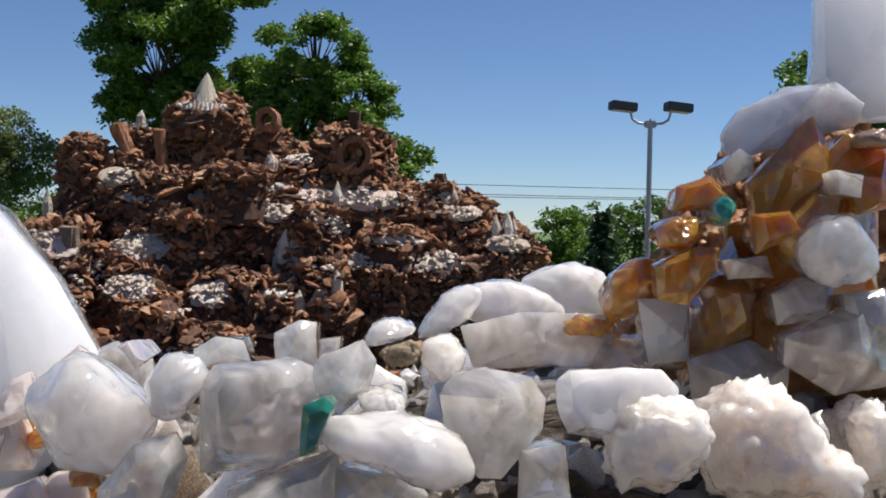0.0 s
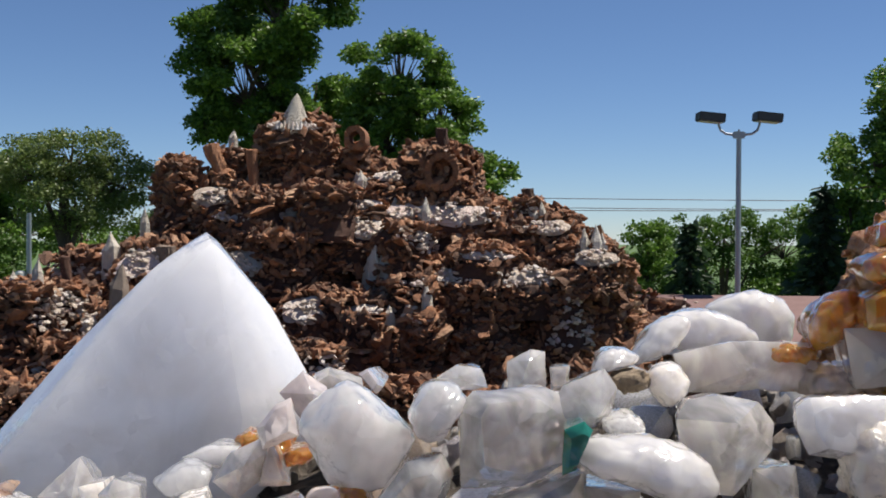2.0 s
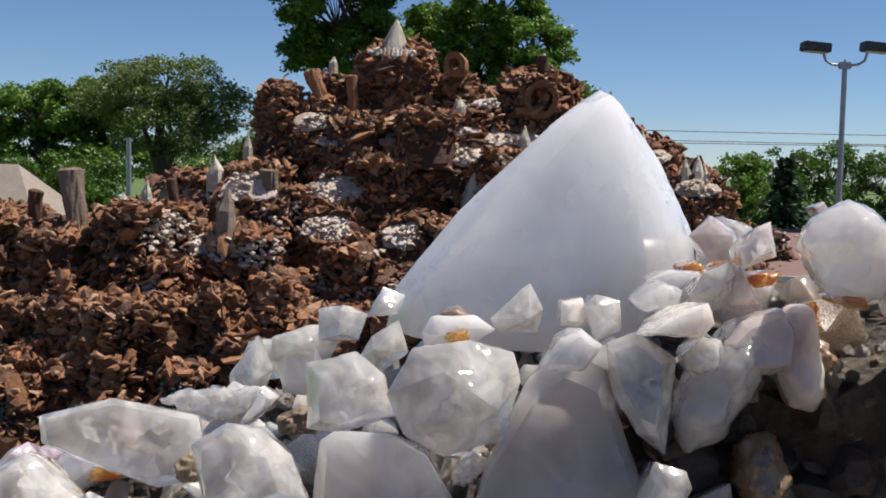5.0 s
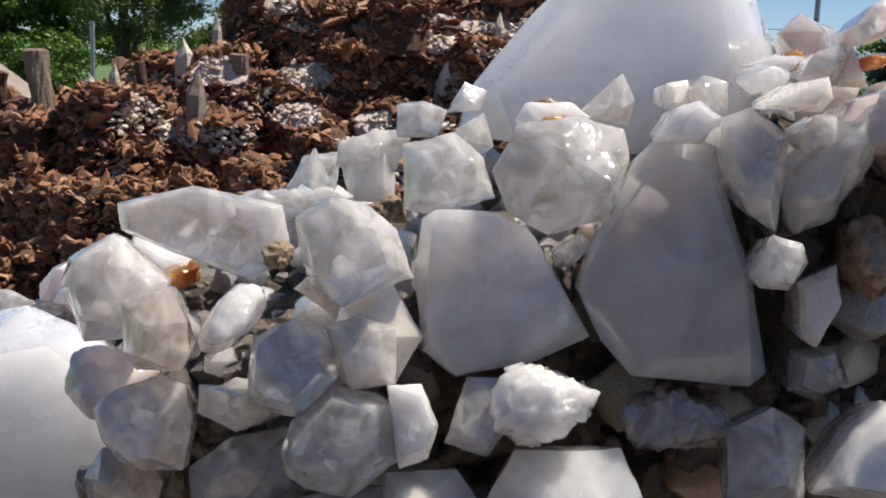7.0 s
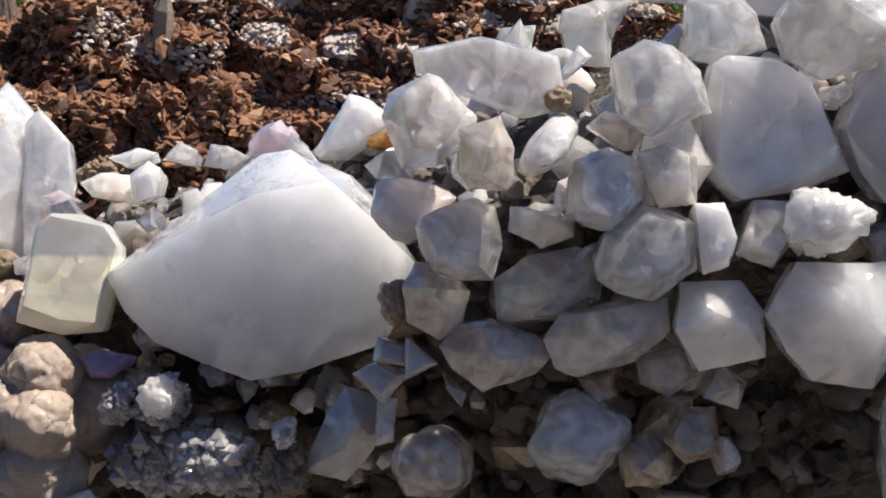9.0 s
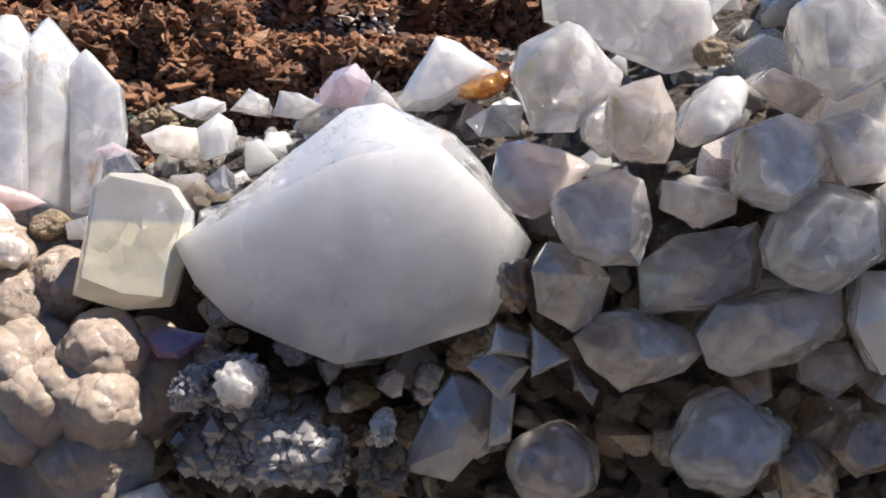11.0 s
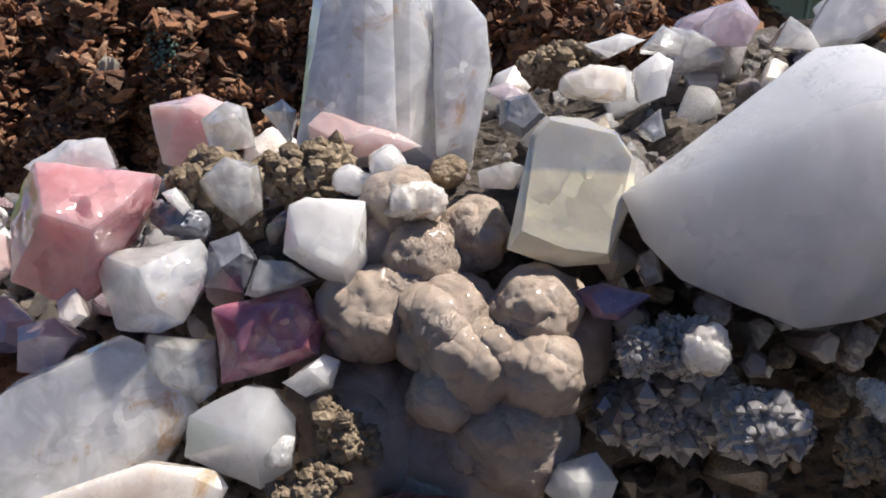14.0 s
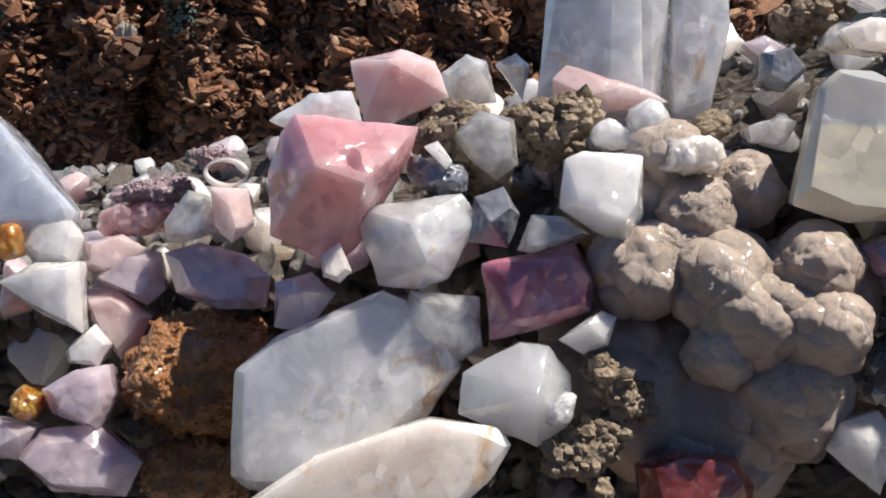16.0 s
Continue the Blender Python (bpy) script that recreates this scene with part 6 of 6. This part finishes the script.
def spruce(x, y, h, w, label):
    r = np.random.default_rng(int(abs(x) * 7))
    base = tagged(new("spruce_tree"), label, "tree")
    base.location = (x, y, GROUND)
    part("trunk", tube([(0, 0, -0.2), (0, 0, h * 0.5), (0, 0, h)], [0.22, 0.14, 0.02], 8), bark_mat, base)
    vs, fs, n = [], [], 0
    z = 0.8
    while z < h:
        reach = w * (1 - z / h) ** 0.85 + 0.12
        for a in r.uniform(0, 6.28, 12):
            ln = reach * r.uniform(0.7, 1.1)
            k = max(6, int(26 * ln / w))
            t = r.uniform(0.1, 1, k)
            o = np.stack([np.cos(a) * t * ln, np.sin(a) * t * ln, z - 0.28 * t * ln + 0.12 * t * t * ln], 1) + r.normal(size=(k, 3)) * 0.09
            d = r.normal(size=(k, 3)) * 0.15 + np.array([np.cos(a) * 0.6, np.sin(a) * 0.6, -0.15])
            s = r.normal(size=(k, 3)) * 0.07
            vs.append(np.stack([o - d * 0.25, o + s, o + d * 0.3, o - s], 1).reshape(-1, 3))
            fs.append(np.arange(k * 4).reshape(k, 4) + n)
            n += k * 4
        z += 0.3
    joined("crown", np.concatenate(vs).tolist(), np.concatenate(fs).tolist(), needle, base)
    return base


tree(-9.0, 40.0, 12, [(-1.2, 0, 6.0, 2.2, 2.4, 2.4), (0.2, 0, 8.4, 2.6, 2.4, 2.2), (-0.4, 1, 3.6, 2.4, 2.2, 1.8), (1.3, 0, 4.6, 1.3, 2, 1.6), (-0.6, 0, 9.6, 1.6, 1.6, 1.2), (2.6, 0, 4.2, 1.3, 1.5, 2.0), (-2.4, 0, 7.2, 1.2, 1.4, 1.2), (-2.5, 0, 4.2, 0.9, 1.0, 0.8)], 60000, leaf_dark, 0.125, "large dark green maple tree behind the mound")
tree(-4.0, 38.0, 11, [(-0.4, 0, 5.6, 1.7, 1.8, 1.5), (1.0, 0, 4.2, 1.5, 1.8, 1.3), (0.2, 0, 2.6, 2.4, 2.0, 1.3), (2.2, 0, 1.6, 1.6, 1.6, 1.3), (-0.9, 0, 3.5, 1.6, 1.6, 1.6), (2.9, 0, 0.4, 1.0, 1.2, 0.8)], 36000, leaf_dark, 0.12, "dark green maple tree with uneven crown behind the mound")
tree(-16.6, 39.0, 9, [(-1.6, 0, 2.4, 1.7, 1.6, 1.1), (0.3, 0, 2.9, 1.9, 1.8, 1.1), (1.9, 0, 2.0, 1.6, 1.6, 1.1), (0.4, 0, 1.0, 2.6, 2.0, 0.9)], 17000, leaf_light, 0.09, "airy light green locust tree with several stems", "locust_tree", 0.2, 0.25)
tree(-12.6, 44.0, 8, [(0, 0, 1.6, 2.0, 1.6, 1.0), (-1.4, 0, 0.6, 1.5, 1.4, 1.0)], 9000, leaf_light, 0.09, "airy pale green tree in the distance", "locust_tree", 0.18, 0.2)
tree(-25.0, 46.0, 9, [(0, 0, 2.0, 2.6, 2, 1.4), (2.2, 0, 2.6, 1.8, 1.6, 1.0), (-2.6, 0, 1.4, 2.4, 2, 1.5), (0, 0, 0, 4.0, 2, 1.6), (3.4, 0, 0.6, 1.8, 1.6, 1.6), (0.5, 0, -2.0, 4.5, 2, 1.6)], 44000, leaf_dark, 0.14, "green trees beyond the lawn")
tree(-17.6, 34.0, 5, [(-1.2, 0, -0.6, 1.5, 1.2, 1.0), (0.6, 0, -0.9, 1.7, 1.2, 1.1), (-2.4, 0, -1.4, 1.3, 1.2, 1.0), (1.4, 0, -2.0, 1.4, 1.2, 1.0)], 14000, leaf_bright, 0.10, "bright green leafy bush", "bush", 0.12)
tree(-17.5, 54.0, 6, [(-4.5, 0, -0.2, 2.4, 1.6, 1.4), (0, 0, -0.4, 2.6, 1.6, 1.5), (4.0, 0, -0.8, 2.4, 1.6, 1.4), (0, 0, -2.6, 6.5, 1.6, 1.6)], 22000, leaf_dark, 0.14, "row of dark green trees behind the locust")
tree(4.15, 39.0, 5.6, [(0, 0, -0.4, 1.0, 1.0, 1.0), (0, 0, -1.4, 1.35, 1.3, 1.2), (0, 0, -2.6, 1.5, 1.4, 1.2)], 15000, leaf_dark, 0.09, "rounded dark green maple tree", trunk=0.16)
spruce(5.18, 36.0, 6.1, 1.9, "slender dark spruce tree")
tree(8.2, 47.0, 5, [(-1.8, 0, -0.2, 1.6, 1.3, 1.2), (0.4, 0, 0.1, 1.7, 1.3, 1.2), (2.4, 0, -0.2, 1.6, 1.3, 1.2), (0, 0, -1.8, 4.0, 1.4, 1.4)], 15000, leaf_bright, 0.11, "row of light green trees far away", trunk=0.14)
tree(13.2, 38.0, 11, [(0.0, 0, 4.6, 2.0, 2, 1.8), (-1.6, 0, 2.6, 1.8, 1.8, 1.6), (-2.4, 0, 0.4, 1.8, 1.8, 1.5), (0.6, 0, 1.4, 2.8, 2, 2.4), (2.2, 0, 5.2, 2.2, 2, 2.4), (-1.0, 0, -1.4, 3.4, 2, 1.8)], 40000, leaf_dark, 0.12, "tall dark green trees beside the car park")
spruce(9.6, 37.0, 7.2, 1.9, "broad dark spruce tree")
tree(22.0, 60.0, 9, [(0, 0, 1, 6, 3, 3.5), (8, 0, 0, 6, 3, 3)], 9000, leaf_dark, 0.3, "distant green trees beyond the car park")


# ---- car park lamp ----
def street_lamp(x, y, top):
    lamp = tagged(new("street_lamp"), "grey steel car park lamp with two dark boxy heads", "street lamp")
    lamp.location = (x, y, GROUND)
    h = top - GROUND
    part("pole", tube([(0, 0, 0), (0, 0, h * 0.5), (0, 0, h)], [0.075, 0.065, 0.055], 12), steel, lamp)
    part("base_plate", box(-0.2, 0.2, -0.2, 0.2, 0, 0.05, 0.01), steel, lamp)
    part("cap", box(-0.13, 0.13, -0.07, 0.07, h - 0.10, h + 0.05, 0.02), steel, lamp)
    part("finial", tube([(0, 0, h + 0.04), (0, 0, h + 0.10)], [0.03, 0.02], 8), steel, lamp)
    for s in (-1, 1):
        arm = [(s * 0.1, 0, h - 0.02), (s * 0.28, 0, h + 0.0), (s * 0.40, 0, h + 0.08), (s * 0.44, 0, h + 0.2), (s * 0.45, 0, h + 0.33)]
        part("arm", tube(arm, [0.028] * 5, 8), steel, lamp)
        bm = box(-0.29, 0.29, -0.2, 0.2, -0.1, 0.1, 0.02)
        head = part("lamp_head", bm, lamp_dark, lamp, "dark boxy lamp head")
        head.matrix_local = pose(s * 0.62, 0, h + 0.36, 0, 5, 8)
        lens = part("lens", box(-0.24, 0.24, -0.16, 0.16, -0.108, -0.102), lens_mat, head, "pale glass lens")
    return lamp


street_lamp(4.62, 25.0, 2.32)

# ---- utility pole, wires ----
pole = tagged(new("utility_pole"), "grey utility pole with a drum transformer", "utility pole")
pole.location = (-13.8, 30.0, GROUND)
part("post", tube([(0, 0, 0), (0, 0, 3.5), (0, 0, 6.2)], [0.09, 0.08, 0.065], 10), steel, pole)
part("transformer", tube([(-0.22, -0.05, 4.05), (-0.22, -0.05, 4.1), (-0.22, -0.05, 4.55), (-0.22, -0.05, 4.6)], [0.10, 0.14, 0.14, 0.09], 14), paint_white, pole, "grey white drum transformer")
part("bracket", box(-0.2, 0.0, -0.07, -0.02, 4.25, 4.35), steel, pole)
for k, (z, sag) in enumerate(((1.75, 0.25), (1.35, 0.3), (1.2, 0.25))):
    pts = [(-6 + 3.2 * i, 48 + k * 0.3, z - sag * (1 - ((i - 10) / 10) ** 2) + 0.012 * i * (k + 1)) for i in range(21)]
    tagged(part("power_line", tube(pts, [0.018] * 21, 5), wire_mat), "thin dark overhead power line", "cable", "power lines", "structure")


# ---- buildings ----
def shelter():
    b = tagged(new("shelter"), "open shelter with a brown shingled roof and white posts", "building")
    bm = bmesh.new()
    a = [bm.verts.new(p) for p in ((1.4, 20, -1.86), (10.5, 20, -1.78), (10.5, 24.5, -1.22), (1.4, 24.5, -1.22), (1.4, 29, -1.86), (10.5, 29, -1.86))]
    for q in ((0, 1, 2, 3), (3, 2, 5, 4)):
        bm.faces.new([a[i] for i in q])
    ex = bmesh.ops.extrude_face_region(bm, geom=bm.faces[:])
    for v in ex["geom"]:
        if isinstance(v, bmesh.types.BMVert):
            v.co.z -= 0.14
    bmesh.ops.recalc_face_normals(bm, faces=bm.faces)
    part("roof", bm, roof_brown, b, "brown shingled roof")
    part("fascia", box(1.38, 10.5, 19.95, 19.99, -2.05, -1.84), paint_white, b)
    for x in (1.9, 4.6, 7.3, 10.0):
        for y in (20.5, 28.5):
            part("post", box(x - 0.08, x + 0.08, y - 0.08, y + 0.08, GROUND - 0.1, -1.95, 0.01), paint_white, b)
    part("back_wall", box(1.6, 10.3, 28.7, 28.85, GROUND, -1.96), paint_white, b)


shelter()


def house(x0, x1, y0, y1, eave, ridge):
    b = tagged(new("house"), "house with a grey brown hipped shingle roof", "house")
    part("wall", box(x0 + 0.3, x1 - 0.3, y0 + 0.3, y1 - 0.3, GROUND - 0.1, eave), paint_white, b)
    bm = bmesh.new()
    m = (y0 + y1) / 2
    c = [bm.verts.new(p) for p in ((x0, y0, eave), (x1, y0, eave), (x1, y1, eave), (x0, y1, eave), (x0 + 2.0, m, ridge), (x1 - 1.9, m, ridge))]
    for q in ((0, 1, 5, 4), (1, 2, 5), (2, 3, 4, 5), (3, 0, 4), (3, 2, 1, 0)):
        bm.faces.new([c[i] for i in q])
    part("roof", bm, roof_grey, b, "grey brown shingle roof")


house(-27.0, -15.4, 28.0, 32.5, -2.3, -0.22)
